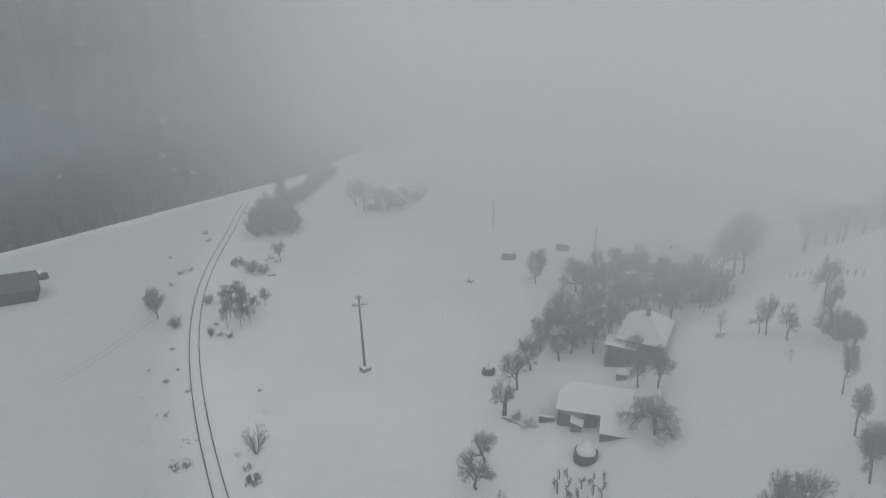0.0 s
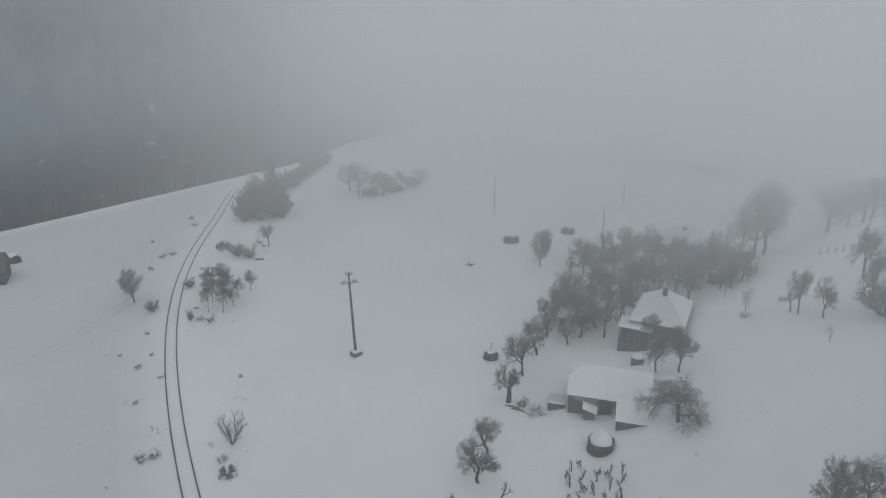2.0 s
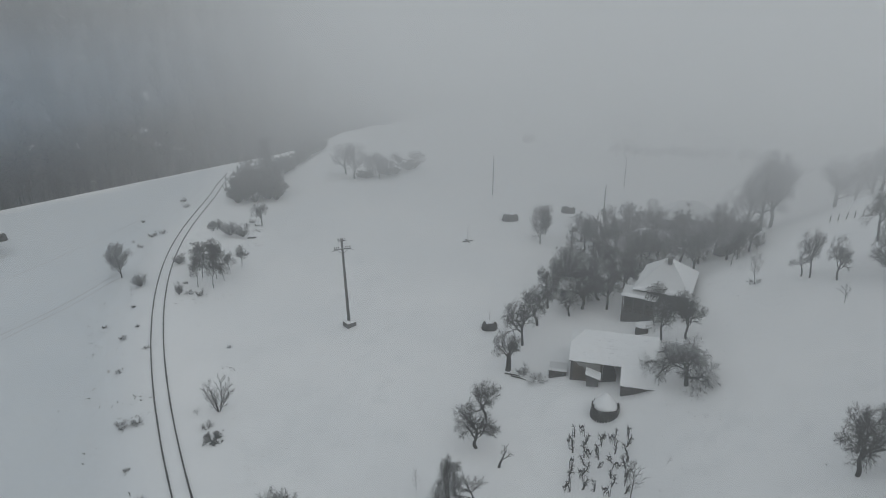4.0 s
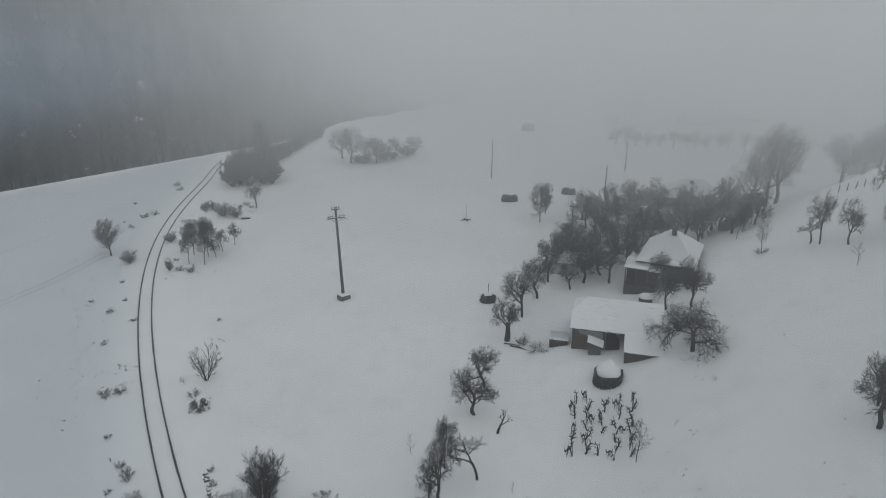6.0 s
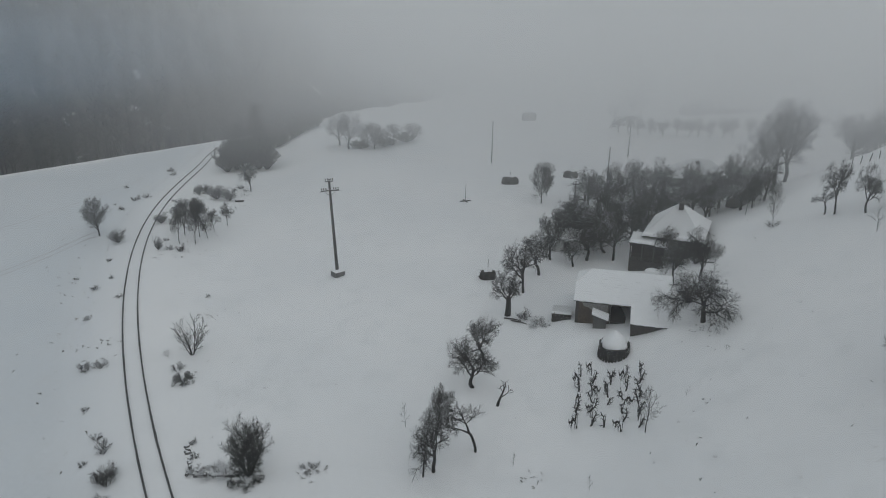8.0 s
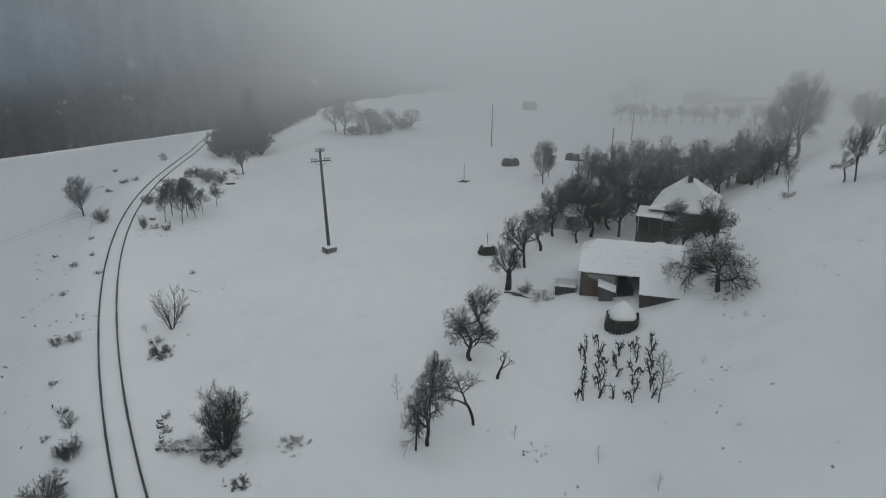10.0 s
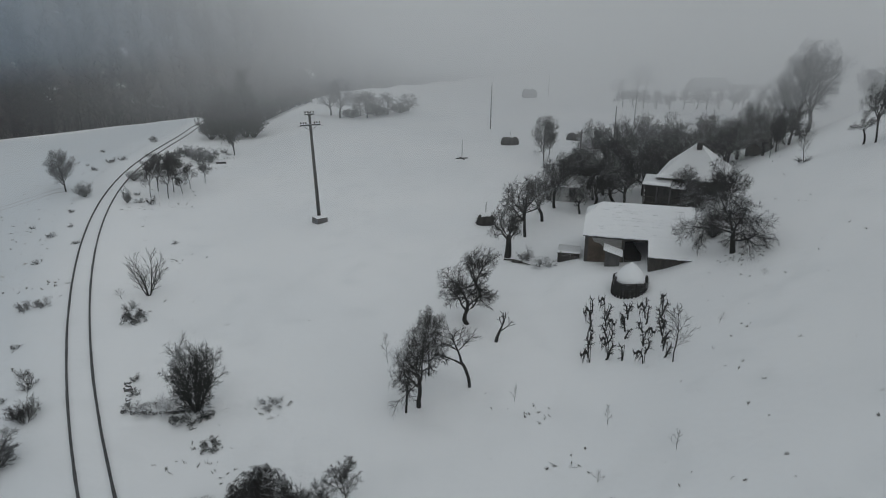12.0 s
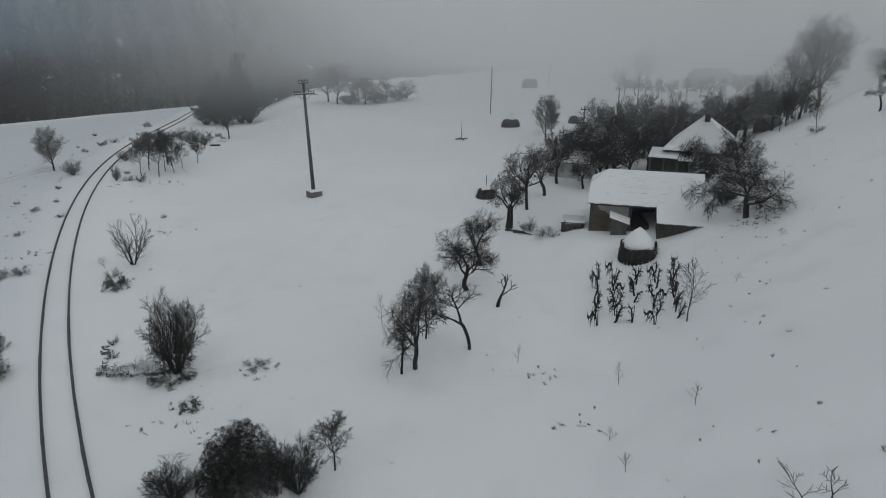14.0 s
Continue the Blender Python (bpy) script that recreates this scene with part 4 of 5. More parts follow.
def snow_courses(left, right, v0, v1, z0, z1, rows, thick, seed):
    """Snow on a slope: low steps where the courses of tiles show through, wavering edges."""
    s = Shape()
    r = random.Random(seed)
    cols = 26
    lines = []
    for j in range(rows + 1):
        f = j / rows
        for half in ((0, 1) if 0 < j < rows else (0,)):
            v = v0 + (v1 - v0) * f
            z = z0 + (z1 - z0) * f + thick - 0.04 * half
            row = []
            for i in range(cols + 1):
                u = left(f) + (right(f) - left(f)) * i / cols
                wave = 0.05 * noise.noise((u * 1.1 + seed, v * 1.1, 1.0)) + 0.02 * noise.noise((u * 4 + seed, v * 4, 2.0))
                edge = 0.025 * noise.noise((u * 2.1, seed, 0)) if j == 0 else 0
                row.append((u, v + 0.012 * half + edge, z + wave))
            lines.append(row)
    flat = [p for row in lines for p in row]
    faces = [(k * (cols + 1) + i, k * (cols + 1) + i + 1, (k + 1) * (cols + 1) + i + 1, (k + 1) * (cols + 1) + i) for k in range(len(lines) - 1) for i in range(cols)]
    s.add(flat, faces)
    n = len(flat)
    # skirts close the layer down to the roof
    def skirt(ids, flip):
        k = len(s.v)
        low = [(s.v[i][0], s.v[i][1], s.v[i][2] - thick - 0.03) for i in ids]
        s.v.extend(low)
        for a in range(len(ids) - 1):
            q = (ids[a], k + a, k + a + 1, ids[a + 1])
            s.f.append(q[::-1] if flip else q)
    w = cols + 1
    skirt(list(range(w)), False)
    skirt([n - w + i for i in range(w)], True)
    skirt([k * w for k in range(len(lines))], True)
    skirt([k * w + cols for k in range(len(lines))], False)
    return s


def planks(parent, p0, p1, z0, z1a, z1b, width, mat, name="plank", thick=0.03):
    """Upright boards from p0 to p1; the tops run from z1a to z1b."""
    p0, p1 = Vector(p0), Vector(p1)
    n = max(1, round((p1 - p0).length / width))
    d = (p1 - p0) / n
    q = Vector((-d.y, d.x)).normalized() * thick
    for i in range(n):
        a, b = p0 + d * i + d * 0.03, p0 + d * (i + 1) - d * 0.03
        o = q * (0.4 * random.Random(i * 7 + n).random())
        top = z1a + (z1b - z1a) * (i + 0.5) / n
        bot = z0 - 0.02 * (i % 3)
        v = [(*(a + o), bot), (*(b + o), bot), (*(b + o + q), bot), (*(a + o + q), bot), (*(a + o), top), (*(b + o), top), (*(b + o + q), top), (*(a + o + q), top)]
        part(name, Shape().add(v, [(3, 2, 1, 0), (4, 5, 6, 7), (0, 1, 5, 4), (1, 2, 6, 5), (2, 3, 7, 6), (3, 0, 4, 7)]), mat, parent)


def build_barn():
    W, D, E, R, H, S, X, EX = 9.1, 6.7, 3.0, 5.2, 1.36, 5.4, 3.1, 2.5
    ob = thing("barn", pose(14.0, 71.0, 0, 0, 0, -16), "low old barn with clay walls and snow-covered roof", "barn")
    mid = D / 2
    part("back_wall", Shape().box(0.3, D - 0.6, -1, W - 0.3, D - 0.3, 3.0), STONE, ob)
    for u, name in ((0.2, "gable_wall"), (W - 0.5, "gable_wall")):
        top = 4.2 if u < 1 else R - 0.1
        cut = (top - E) / (R - E) * mid
        ring = [(0.3, -1.0), (D - 0.3, -1.0), (D - 0.3, E + 0.05), (D - cut, top), (cut, top), (0.3, E + 0.05)]
        v = [(u, a, b) for a, b in ring] + [(u + 0.3, a, b) for a, b in ring]
        n = len(ring)
        part(name, Shape().add(v, [tuple(range(n)), tuple(range(2 * n - 1, n - 1, -1))] + [(i, n + i, n + (i + 1) % n, (i + 1) % n) for i in range(n)]), STONE, ob)
    # front: clay wall with fallen plaster, then the open bay
    part("front_wall", Shape().box(0.5, 0.3, -1, 3.35, 0.6, 2.95), EARTH, ob, "bare clay wall stained brown")
    s = Shape()
    ring = [(0.7, 2.9), (3.3, 2.9), (3.3, 1.3), (2.7, 1.55), (2.3, 1.5), (1.9, 1.95), (1.45, 2.3), (1.0, 2.4)]
    n = len(ring)
    s.add([(a, 0.27, b) for a, b in ring] + [(a, 0.301, b) for a, b in ring], [tuple(range(n - 1, -1, -1))] + [(i, (i + 1) % n, n + (i + 1) % n, n + i) for i in range(n)])
    part("plaster", s, PLASTER, ob, "grey plaster left on the clay wall")
    part("lintel", Shape().box(0.5, 0.22, 2.78, S + 0.05, 0.42, 2.98), PLANK, ob)
    part("post", Shape().box(3.35, 0.28, -0.6, 3.55, 0.48, 2.8), PLANK, ob)
    # the bay's shade is put into its near-black walls and raised floor
    part("bay_back", Shape().box(3.4, 5.6, -0.6, S + 0.2, 5.75, 3.4), INNER_SHADE, ob, "inside of the open bay, its shade put into the colour")
    part("bay_side", Shape().box(3.36, 0.61, -0.6, 3.5, 5.6, 3.3), INNER_SHADE, ob)
    part("bay_floor", Shape().box(3.57, 0.3, -0.4, S + 0.1, 5.6, 1.05), INNER_SHADE, ob)
    # side room under the lower roof
    wall = part("side_room_front", Shape().box(S + 0.12, -X + 0.3, -0.4, W - 0.3, -X + 0.42, EX - 0.15), INNER_SHADE, ob)
    planks(wall, (S + 0.1, -X + 0.25), (W - 0.25, -X + 0.25), 0.0, EX - 0.08, EX - 0.08, 0.24, PLANK)
    side = part("side_room_wall", Shape().box(S + 0.12, -X + 0.42, -0.4, S + 0.25, 0.3, EX), INNER_SHADE, ob)
    planks(side, (S + 0.1, 0.3), (S + 0.1, -X + 0.3), 0.0, E - 0.1, EX - 0.1, 0.24, PLANK)
    part("side_room_end", Shape().box(W - 0.45, -X + 0.42, 0, W - 0.3, 0.3, EX + 0.1), STONE, ob)
    # roof boards and the snow on them
    front = [(0, 0, E), (W, 0, E), (W, mid, R), (H, mid, R), (0, mid * 0.56, E + (R - E) * 0.56)]
    back = [(W, D, E), (0, D, E), (0, D - mid * 0.56, E + (R - E) * 0.56), (H, mid, R), (W, mid, R)]
    hip = [(0, mid * 0.56, E + (R - E) * 0.56), (H, mid, R), (0, D - mid * 0.56, E + (R - E) * 0.56)]
    low = [(S, -X, EX), (W, -X, EX), (W, 0.0, E - 0.02), (S, 0.0, E - 0.02)]
    for q, name in ((front, "roof_front"), (back, "roof_back"), (hip, "roof_hip"), (low, "roof_low")):
        part(name, Shape().add(*slab(lifted(q, -0.07), 0.068)), TIN, ob)
    ledge = lambda f: 0.0 if f < 0.56 else H * (f - 0.56) / 0.44
    part("roof_snow", snow_courses(ledge, lambda f: W, 0.0, mid, E, R, 14, 0.07, 1), SNOW, ob, "unbroken snow showing the courses of tiles")
    part("roof_snow", snow_courses(lambda f: S, lambda f: W + 0.01, -X, 0.25, EX, E + 0.165, 12, 0.07, 4), SNOW, ob)
    part("roof_snow", Shape().add(*slab(back, 0.1)), SNOW, ob)
    part("roof_snow", Shape().add(*slab(hip, 0.1)), SNOW, ob)
    # ends of tiles that show through the snow
    r = random.Random(12)
    for i in range(70):
        f = (r.randint(1, 13)) / 14 - 0.004
        v, z, u = f * mid, E + (R - E) * f + 0.06, r.uniform(0.4 + ledge(f), W - 1.2)
        part("tile_edge", Shape().box(u, v - 0.025, z - 0.05, u + r.uniform(0.2, 0.9), v + 0.01, z + 0.006 + 0.01 * r.random()), TILE, ob)


build_barn()

# a wooden closet leaning on the barn, and a low block wall beside it
closet = thing("privy", pose(14.0, 71.0, 0, 0, 0, -16), "narrow grey board closet with a tilted snowy roof", "shed")
part("body", Shape().box(2.05, -0.75, -0.6, 3.2, 0.2, 1.75), PLANK, closet)
planks(closet, (2.0, -0.8), (3.25, -0.8), -0.4, 2.0, 1.68, 0.2, POLE, "board")
part("roof", Shape().add(*slab([(1.85, -1.15, 2.1), (3.45, -1.15, 1.62), (3.45, 0.2, 1.72), (1.85, 0.2, 2.2)], 0.06)), TIN, closet)
part("roof_snow", Shape().add(*slab([(1.85, -1.15, 2.165), (3.45, -1.15, 1.685), (3.45, 0.2, 1.785), (1.85, 0.2, 2.265)], 0.13)), SNOW, closet)
bin_ = thing("wood_bin", pose(14.1, 72.2, ground_z(13.3, 72.4) - 0.12, 0, 0, -14), "low block bin against the barn corner, snow on its lid", "bin")
r = random.Random(4)
for j in range(3):
    for i in range(5 + j % 2):
        a = -1.9 + 0.38 * i - 0.19 * (j % 2)
        k = 0.02 * r.random()
        part("block", Shape().box(max(-1.9, a) + 0.01, -0.22 - k, -0.15 + 0.24 * j, min(0.0, a + 0.38) - 0.01, 0.0, 0.075 + 0.24 * j), STONE, bin_)
part("side_wall", Shape().box(-1.9, 0.01, -0.3, -1.7, 1.6, 0.62), STONE, bin_)
part("lid", Shape().add(*slab([(-1.95, -0.15, 0.62), (0.05, -0.15, 0.62), (0.05, 1.7, 0.76), (-1.95, 1.7, 0.76)], 0.05)), PLANK, bin_)
part("snow_cap", snow_courses(lambda f: -1.95, lambda f: 0.05, -0.02, 1.7, 0.672, 0.81, 3, 0.1, 31), SNOW, bin_, soft=True)
part("board", Shape().tube([Vector((-1.75, -0.35, 0.0)), Vector((-1.6, -0.28, 0.95))], [0.05, 0.04], 5), PLANK, bin_)


def hip_house(name, m, W, D, base, E, R, r0, r1, label, wall_mat, category="house", group=""):
    ob = thing(name, m, label, category, group)
    mid, i = D / 2, 0.4
    for q, wall in (((i, i, W - i, i + 0.3), "front_wall"), ((i, D - i - 0.3, W - i, D - i), "back_wall"), ((i, i + 0.302, i + 0.3, D - i - 0.302), "side_wall"), ((W - i - 0.3, i + 0.302, W - i, D - i - 0.302), "side_wall")):
        part(wall, Shape().box(q[0], q[1], base, q[2], q[3], E - 0.03), wall_mat, ob)
    front = [(0, 0, E), (W, 0, E), (r1, mid, R), (r0, mid, R)]
    back = [(W, D, E), (0, D, E), (r0, mid, R), (r1, mid, R)]
    right = [(W, 0, E), (W, D, E), (r1, mid, R)]
    left = [(0, D, E), (0, 0, E), (r0, mid, R)]
    part("ceiling", Shape().box(0.05, 0.05, E - 0.06, W - 0.05, D - 0.05, E - 0.01), PLANK, ob)
    for q, nm in ((front, "roof_front"), (back, "roof_back"), (right, "roof_end"), (left, "roof_end")):
        part(nm, Shape().add(*slab(q, 0.08)), TIN, ob)
    part("roof_snow", snow_courses(lambda f: r0 * f, lambda f: W + (r1 - W) * f, 0.0, mid, E + 0.08, R + 0.08, 9, 0.15, 7 + int(W)), SNOW, ob, "thick snow over the whole hipped roof", soft=True)
    for q in (back, right, left):
        part("roof_snow", Shape().add(*slab(lifted(q, 0.082), 0.14)), SNOW, ob)
    return ob


def chimney(parent, u, v, z, high):
    c = part("chimney", Shape().box(u - 0.27, v - 0.27, z - 0.9, u + 0.27, v + 0.27, z + high), BRICK, parent, "sooty brick chimney")
    part("chimney_cap", Shape().box(u - 0.33, v - 0.33, z + high, u + 0.33, v + 0.33, z + high + 0.1), CONCRETE, c)


def build_house():
    W, D, E, R = 7.0, 10.0, 4.87, 7.95
    ob = hip_house("house", pose(24.9, 86.4, 0, 0, 0, -26.0), W, D, 0.2, E, R, 3.35, 3.65, "old farmhouse with dark walls and snowy hipped roof", STONE)
    chimney(ob, 3.7, 4.3, R - 0.35, 0.75)
    # porch at the corner
    porch = part("porch", Shape().box(-1.05, -0.95, 0.2, 3.0, 0.38, 2.1), STONE, ob, "raised stone porch with wooden posts")
    for u in (-1.0, 0.35, 1.7, 2.9):
        part("post", Shape().box(u - 0.07, -0.9, 2.1, u + 0.07, -0.76, 4.2 if u < 1.75 else 4.0), POLE, porch)
    part("rail", Shape().box(-1.0, -0.88, 2.85, 2.9, -0.8, 2.95), PLANK, porch)
    for i in range(24):
        part("baluster", Shape().box(-0.95 + 0.16 * i, -0.86, 2.1, -0.9 + 0.16 * i, -0.82, 2.85), PLANK, porch)
    # shade under the porch roof, put into a near-black wall
    part("recess", Shape().box(-1.05, 0.39, 0.2, 0.39, 1.1, 4.25), INNER_SHADE, ob, "wall behind the porch, its shade put into the colour")
    deck = [(-1.2, -1.1, 4.2), (1.7, -1.1, 4.2), (1.7, 1.2, 4.78), (-1.2, 1.2, 4.78)]
    part("porch_roof", Shape().add(*slab(deck, 0.07)), TIN, ob)
    part("porch_snow", snow_courses(lambda f: -1.2, lambda f: 1.7, -1.1, 1.2, 4.27, 4.85, 4, 0.15, 21), SNOW, ob, soft=True)
    deck2 = [(1.75, -0.9, 4.0), (3.2, -0.9, 4.0), (3.2, 0.38, 4.35), (1.75, 0.38, 4.35)]
    part("porch_roof", Shape().add(*slab(deck2, 0.06)), TIN, ob)
    part("porch_snow", Shape().add(*slab(lifted(deck2, 0.062), 0.12)), SNOW, ob)


build_house()


def cabin(name, x, y, turn, W, D, H, R, label, wall_mat, roof_mat, snowy=True, window=False, sink=0.4):
    """A small gabled building: four walls, two roof sheets, snow."""
    ob = thing(name, pose(x, y, ground_z(x, y) - 0.1, 0, 0, turn), label, "shed", "")
    for q, nm in (((0, 0, W, 0.15), "front_wall"), ((0, D - 0.15, W, D), "back_wall"), ((0, 0.152, 0.15, D - 0.152), "side_wall"), ((W - 0.15, 0.152, W, D - 0.152), "side_wall")):
        wall = part(nm, Shape().box(q[0], q[1], -sink, q[2], q[3], H), wall_mat, ob)
        if nm == "front_wall" and window:
            frame_ = part("window", Shape().box(W * 0.62, -0.04, H * 0.4, W * 0.62 + 0.7, -0.003, H * 0.4 + 0.8), POLE, ob, "small window in the board wall")
            part("pane", Shape().box(W * 0.62 + 0.07, -0.05, H * 0.4 + 0.07, W * 0.62 + 0.63, -0.042, H * 0.4 + 0.73), GLASS, frame_)
    mid = D / 2
    for u in (0.0, W - 0.15):
        v = [(u, 0.1, H), (u, D - 0.1, H), (u, mid, R - 0.05), (u + 0.15, 0.1, H), (u + 0.15, D - 0.1, H), (u + 0.15, mid, R - 0.05)]
        part("gable", Shape().add(v, [(0, 1, 2), (5, 4, 3), (0, 2, 5, 3), (1, 4, 5, 2), (0, 3, 4, 1)]), wall_mat, ob)
    for s, q in enumerate(([(-0.3, -0.35, H - 0.15), (W + 0.3, -0.35, H - 0.15), (W + 0.3, mid, R), (-0.3, mid, R)], [(W + 0.3, D + 0.35, H - 0.15), (-0.3, D + 0.35, H - 0.15), (-0.3, mid, R), (W + 0.3, mid, R)])):
        part("roof", Shape().add(*slab(q, 0.06)), roof_mat, ob)
        if snowy:
            part("roof_snow", Shape().add(*slab(lifted(q, 0.062), 0.15)), SNOW, ob)
    return ob


cabin("garden_shed", 14.6, 94.5, -22, 4.4, 3.0, 2.0, 2.9, "small pale shed with a window under fruit trees", LIME, TIN, window=True)
cabin("wood_shed", 33.5, 112.0, -10, 5.0, 3.4, 2.2, 3.6, "snow-roofed wooden shed among orchard trees", PLANK, TIN)
cabin("root_cellar", 41.5, 97.5, 40, 2.6, 2.2, 0.5, 1.3, "small dark tin-roofed shelter on the hill edge", PLANK, TIN, snowy=False)
cabin("meadow_shed", -86.5, 112.0, 25, 10.0, 6.5, 2.6, 5.2, "dark-roofed wooden shed in the meadow", PLANK, TIN, snowy=False)
cabin("field_hut", 58.5, 220.0, -8, 4.0, 3.0, 1.8, 2.9, "little dark hut far off in the fog", PLANK, TIN)
cabin("long_barn", 80.0, 220.0, 14, 11.0, 8.0, 1.6, 4.4, "long dark-roofed barn far off in the fog", STONE, TIN, snowy=False)
cabin("cow_shed", 89.0, 220.0, -2, 16.0, 6.0, 2.2, 3.1, "low cattle shed far off in the fog", STONE, TIN)
far = hip_house("neighbour_house", pose(38.5, 117.0, ground_z(43, 120), 0, 0, -8), 10.0, 8.0, -0.8, 3.4, 5.8, 3.2, 6.8, "neighbouring house with a snowy hipped roof behind trees", PLASTER)
chimney(far, 4.6, 3.2, 5.2, 0.5)
hut = thing("well_box", pose(25.0, 81.6, ground_z(25.0, 81.6), 0, 0, -20), "snow-capped board well box between house and barn", "well")
part("box", Shape().box(-0.75, -0.6, -0.3, 0.75, 0.6, 0.85), PLANK, hut)
part("snow_cap", lump(0.85, 0.7, 0.85, 1.35, 9.0, 0.08, 5, 20), SNOW, hut, soft=True)

# ---- ditch wall beside the line ----
wing = thing("ditch_wall", pose(0, 0, 0), "low mossy rubble wall of a drain, half under snow", "wall")
r = random.Random(17)
for (x0, y0), (x1, y1), n in (((-18.2, 54.0), (-16.7, 51.1), 11), ((-16.7, 50.5), (-12.9, 49.9), 15)):
    for i in range(n):
        f = (i + 0.5 * r.random()) / n
        x, y = x0 + (x1 - x0) * f + r.gauss(0, 0.08), y0 + (y1 - y0) * f + r.gauss(0, 0.08)
        ob = part("stone", lump(r.uniform(0.14, 0.3), r.uniform(0.1, 0.2), -0.12, r.uniform(0.06, 0.22), i + n, 0.3, 4, 9), WET_WALL, wing)
        ob.matrix_basis = pose(x, y, ground_z(x, y), 0, 0, r.uniform(0, 180))
for i in range(5):
    plant(("scrub", i % 3), (-17.7, -17.0, -16.3, -15.2, -13.8)[i], (54.1, 52.4, 50.7, 50.5, 50.3)[i], 0.55, (0.7, 0.8, 1.6, 2.2, 2.2)[i], 120 * i, "low brush along the drain wall", "shrub", "shrub", "brush at the drain")
# cut branches below the barn
for i, (x, y) in enumerate(((9.6, 73.9), (11.0, 72.4))):
    plant(("scrub", i), x, y, 1.15 - 0.35 * i, 1.8 + 1.0 * i, 90 * i, "heap of cut branches half under snow", "brush_pile", "brush pile", "cut branches")
plant(("scrub", 1), -8.1, 50.3, 0.5, 1.7, 30, "flattened bramble patch poking through snow", "shrub", "shrub")
log = thing("log", pose(-35.7, 128.9, ground_z(-35.7, 128.9) + 0.12, 0, 0, 12), "short dark log lying in the snow", "log")
part("stem", Shape().tube([Vector((-0.8, 0, 0)), Vector((0.8, 0, 0.03))], [0.17, 0.15], 9), PLANK, log)
for i, (x, y, d) in enumerate(((8.4, 73.6, -25), (9.0, 72.9, -32))):
    log = thing("log", pose(x, y, ground_z(x, y) + 0.08, 0, 0, d), "thin felled branch lying on the snow", "log")
    part("stem", Shape().tube([Vector((-0.9, 0, 0)), Vector((0.1, 0.06, 0.05)), Vector((0.9, 0, 0.03))], [0.08, 0.07, 0.04], 7), PLANK, log)

# ---- dead grass and stubble pricking through the snow ----


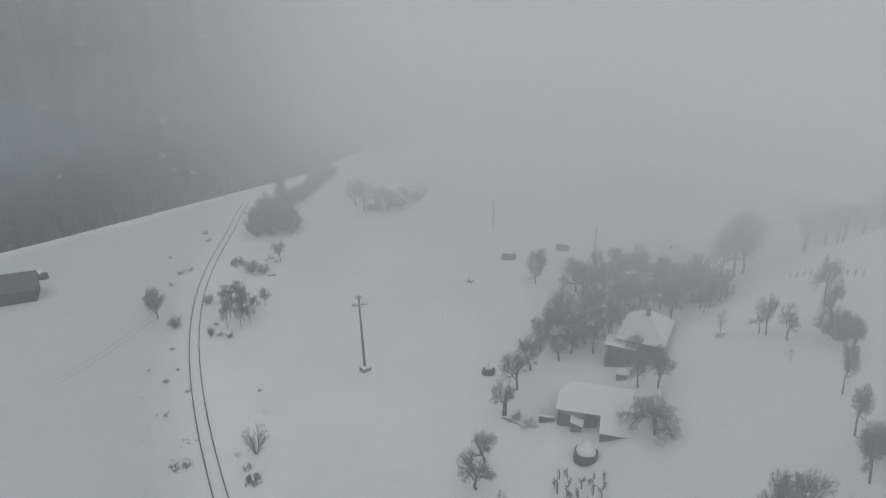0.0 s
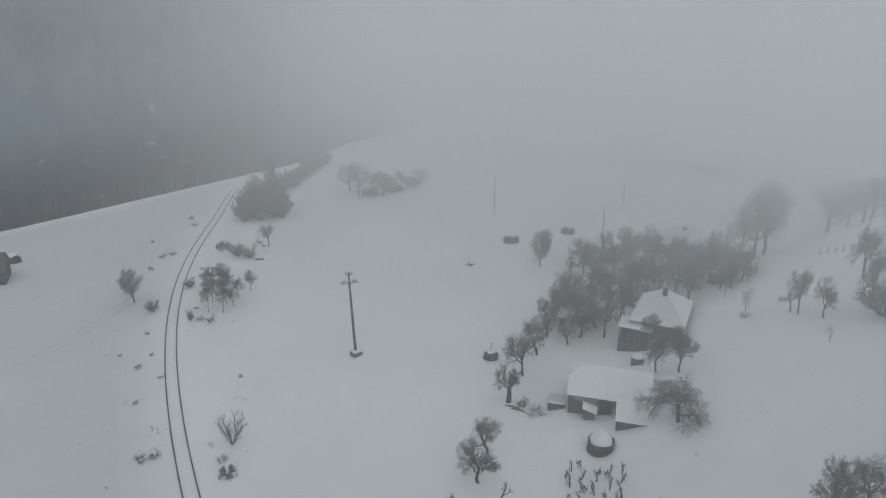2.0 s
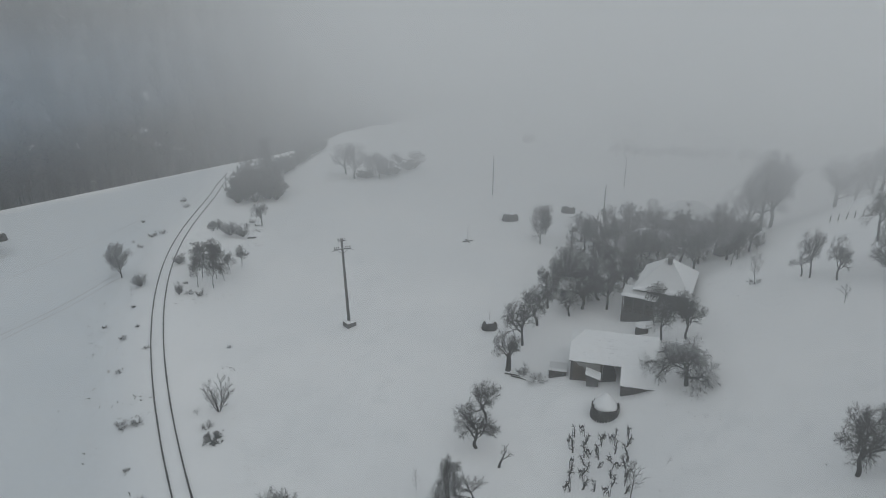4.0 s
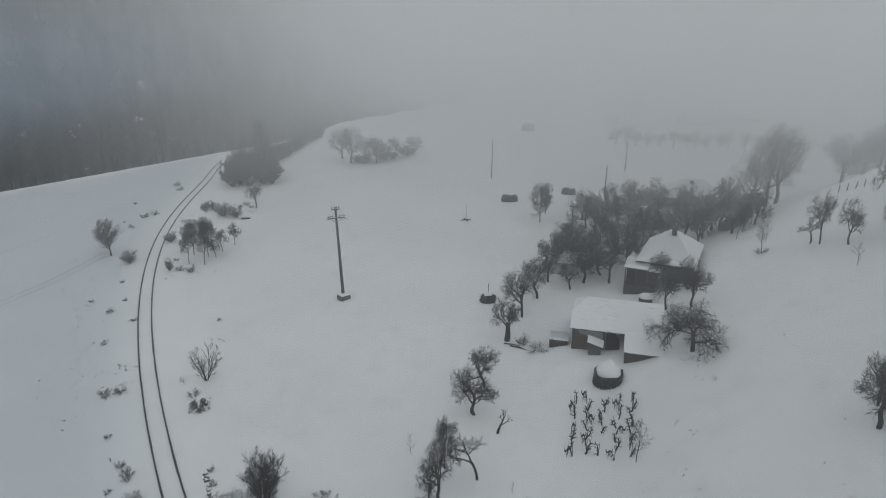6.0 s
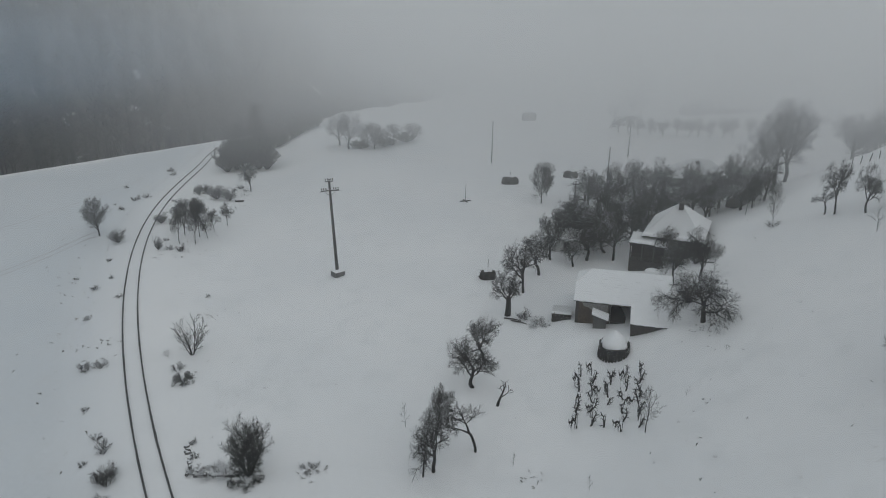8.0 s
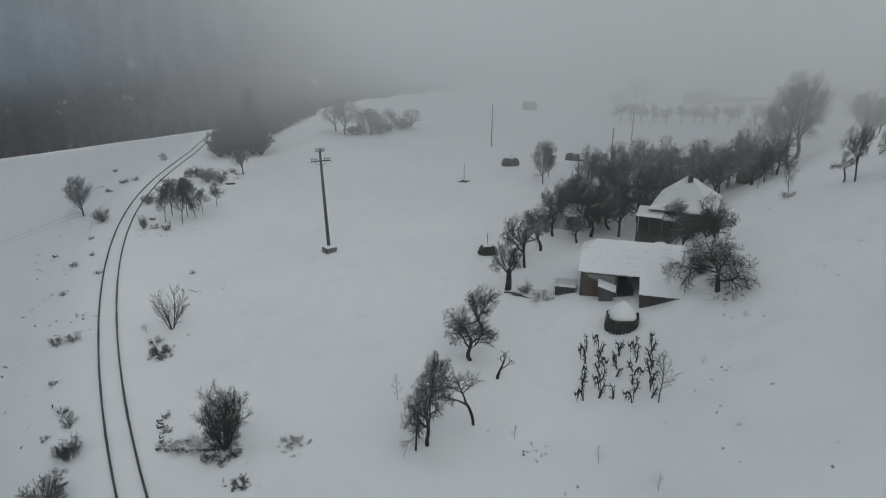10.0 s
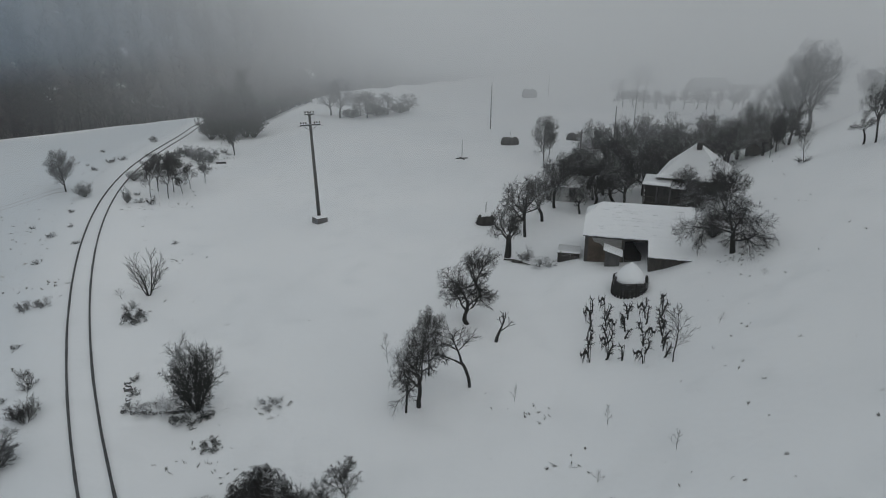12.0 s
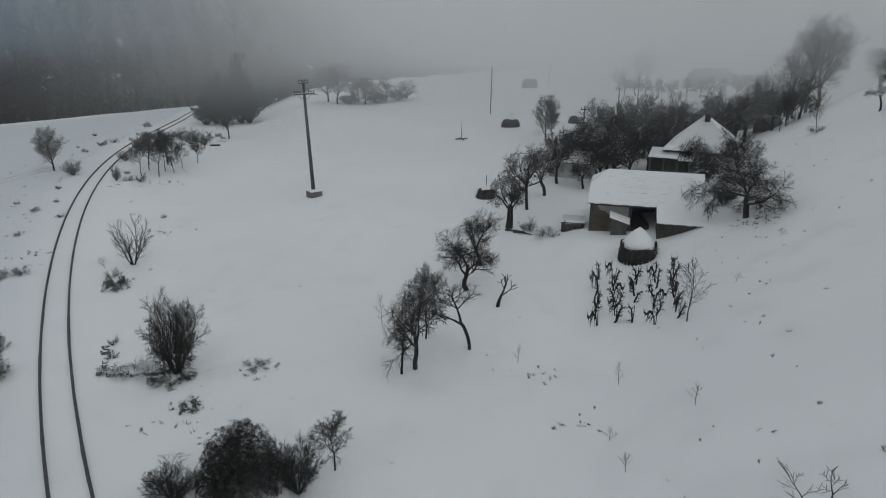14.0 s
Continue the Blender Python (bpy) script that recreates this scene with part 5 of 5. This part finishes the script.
def build_tufts():
    r = random.Random(21)
    s = Shape()

    def tuft(x, y, size, blades):
        z = ground_z(x, y)
        size *= 0.5
        lean, side = r.random() * 6.28, r.uniform(0.3, 1.0)
        for _ in range(blades * 2):
            a, t = lean + r.gauss(0, 0.7), side * r.uniform(0.3, 1.2)
            e = r.gauss(0, size * 0.5)
            p = Vector((x + e * math.cos(lean + 1.57) + r.gauss(0, size * 0.15), y + e * math.sin(lean + 1.57) + r.gauss(0, size * 0.15), z - 0.02))
            q = p + Vector((math.cos(a) * t, math.sin(a) * t, 0.7)).normalized() * size * r.uniform(0.3, 1.0)
            s.tube([p, q], [0.012, 0.006], 3, False)

    for i in range(200):
        y = r.uniform(38, 150)
        side = -1 if r.random() < 0.68 else 1
        off = side * (4.2 + abs(r.gauss(0, 3.2)))
        tuft(rail_x(y) + off, y, r.uniform(0.12, 0.42), r.randint(3, 11))
    for i in range(120):
        y = r.uniform(36, 95)
        x = 20 + 0.4 * (y - 76) + abs(r.gauss(0, 9)) + 3
        tuft(x, y, r.uniform(0.12, 0.4), r.randint(2, 7))
    for i in range(22):
        tuft(r.uniform(-16, 14), r.uniform(37, 70), r.uniform(0.08, 0.22), r.randint(2, 5))
    for cx, cy, k in ((-10.6, 46.2, 16), (-9, 44.5, 10), (6.5, 49.0, 12), (8.4, 44.0, 8), (-8.1, 50.2, 14), (-33, 71, 14), (-31, 66.5, 14), (-24, 78, 10), (24, 64, 18), (25, 62.5, 12), (-33, 100, 14), (-37, 98, 10), (-34, 125, 12), (-36, 134, 20)):
        for _ in range(k):
            tuft(cx + r.gauss(0, 0.9), cy + r.gauss(0, 0.7), r.uniform(0.15, 0.45), r.randint(3, 9))
    tagged(new("grass_tufts", s.mesh("grass_tufts", GRASS)), "dry grass tufts pricking through the snow", "grass", kind="stuff")


build_tufts()

# wheel ruts that leave the meadow
for ax, ay, bx, by in ((-68.5, 108.0, -62.0, 150.0), (-57.5, 86.0, -52.6, 110.5), (-56.2, 85.4, -51.4, 110.0)):
    s = Shape()
    for i in range(60):
        f = i / 59
        x, y = ax + (bx - ax) * f + 0.8 * math.sin(f * 3), ay + (by - ay) * f
        w = 0.13 + 0.04 * noise.noise((f * 9, ax, 0))
        s.v.extend([(x - w, y, ground_z(x - w, y) + 0.012), (x + w, y, ground_z(x + w, y) + 0.012)])
    s.f = [(2 * i, 2 * i + 1, 2 * i + 3, 2 * i + 2) for i in range(59)]
    tagged(part("wheel_rut", s, RUT), "faint wheel rut pressed into the snow", "track", kind="structure")

s = Shape()
for i in range(24):
    f = i / 23
    x, y = -28.4 + 2.6 * f + 0.1 * math.sin(f * 5), 56.0 - 5.4 * f
    w = 0.13 * (0.5 + abs(noise.noise((f * 6, 2.0, 0)))) * math.sin(math.pi * min(1, max(0, f))) + 0.02
    for d in (-w, w):
        px, py = x + 0.9 * d, y + 0.43 * d
        s.v.append((px, py, ground_z(px, py) + 0.014))
s.f = [(2 * i, 2 * i + 1, 2 * i + 3, 2 * i + 2) for i in range(23)]
tagged(part("bare_rut", s, GRASS), "dark slit of bare earth in a snowy rut", "track", kind="structure")

# fence posts along the brow of the hill
for i in range(11):
    x, y = 51.2 + 0.36 * i, 91.0 - 1.05 * i
    post = thing("fence_post", pose(x, y, ground_z(x, y), random.Random(i).gauss(0, 4), 0, 20 * i), "short weathered fence post on the hill brow", "fence post", "fence on the brow")
    part("post", Shape().tube([Vector((0, 0, -0.3)), Vector((0, 0, 0.95))], [0.06, 0.045], 6), PLANK, post)
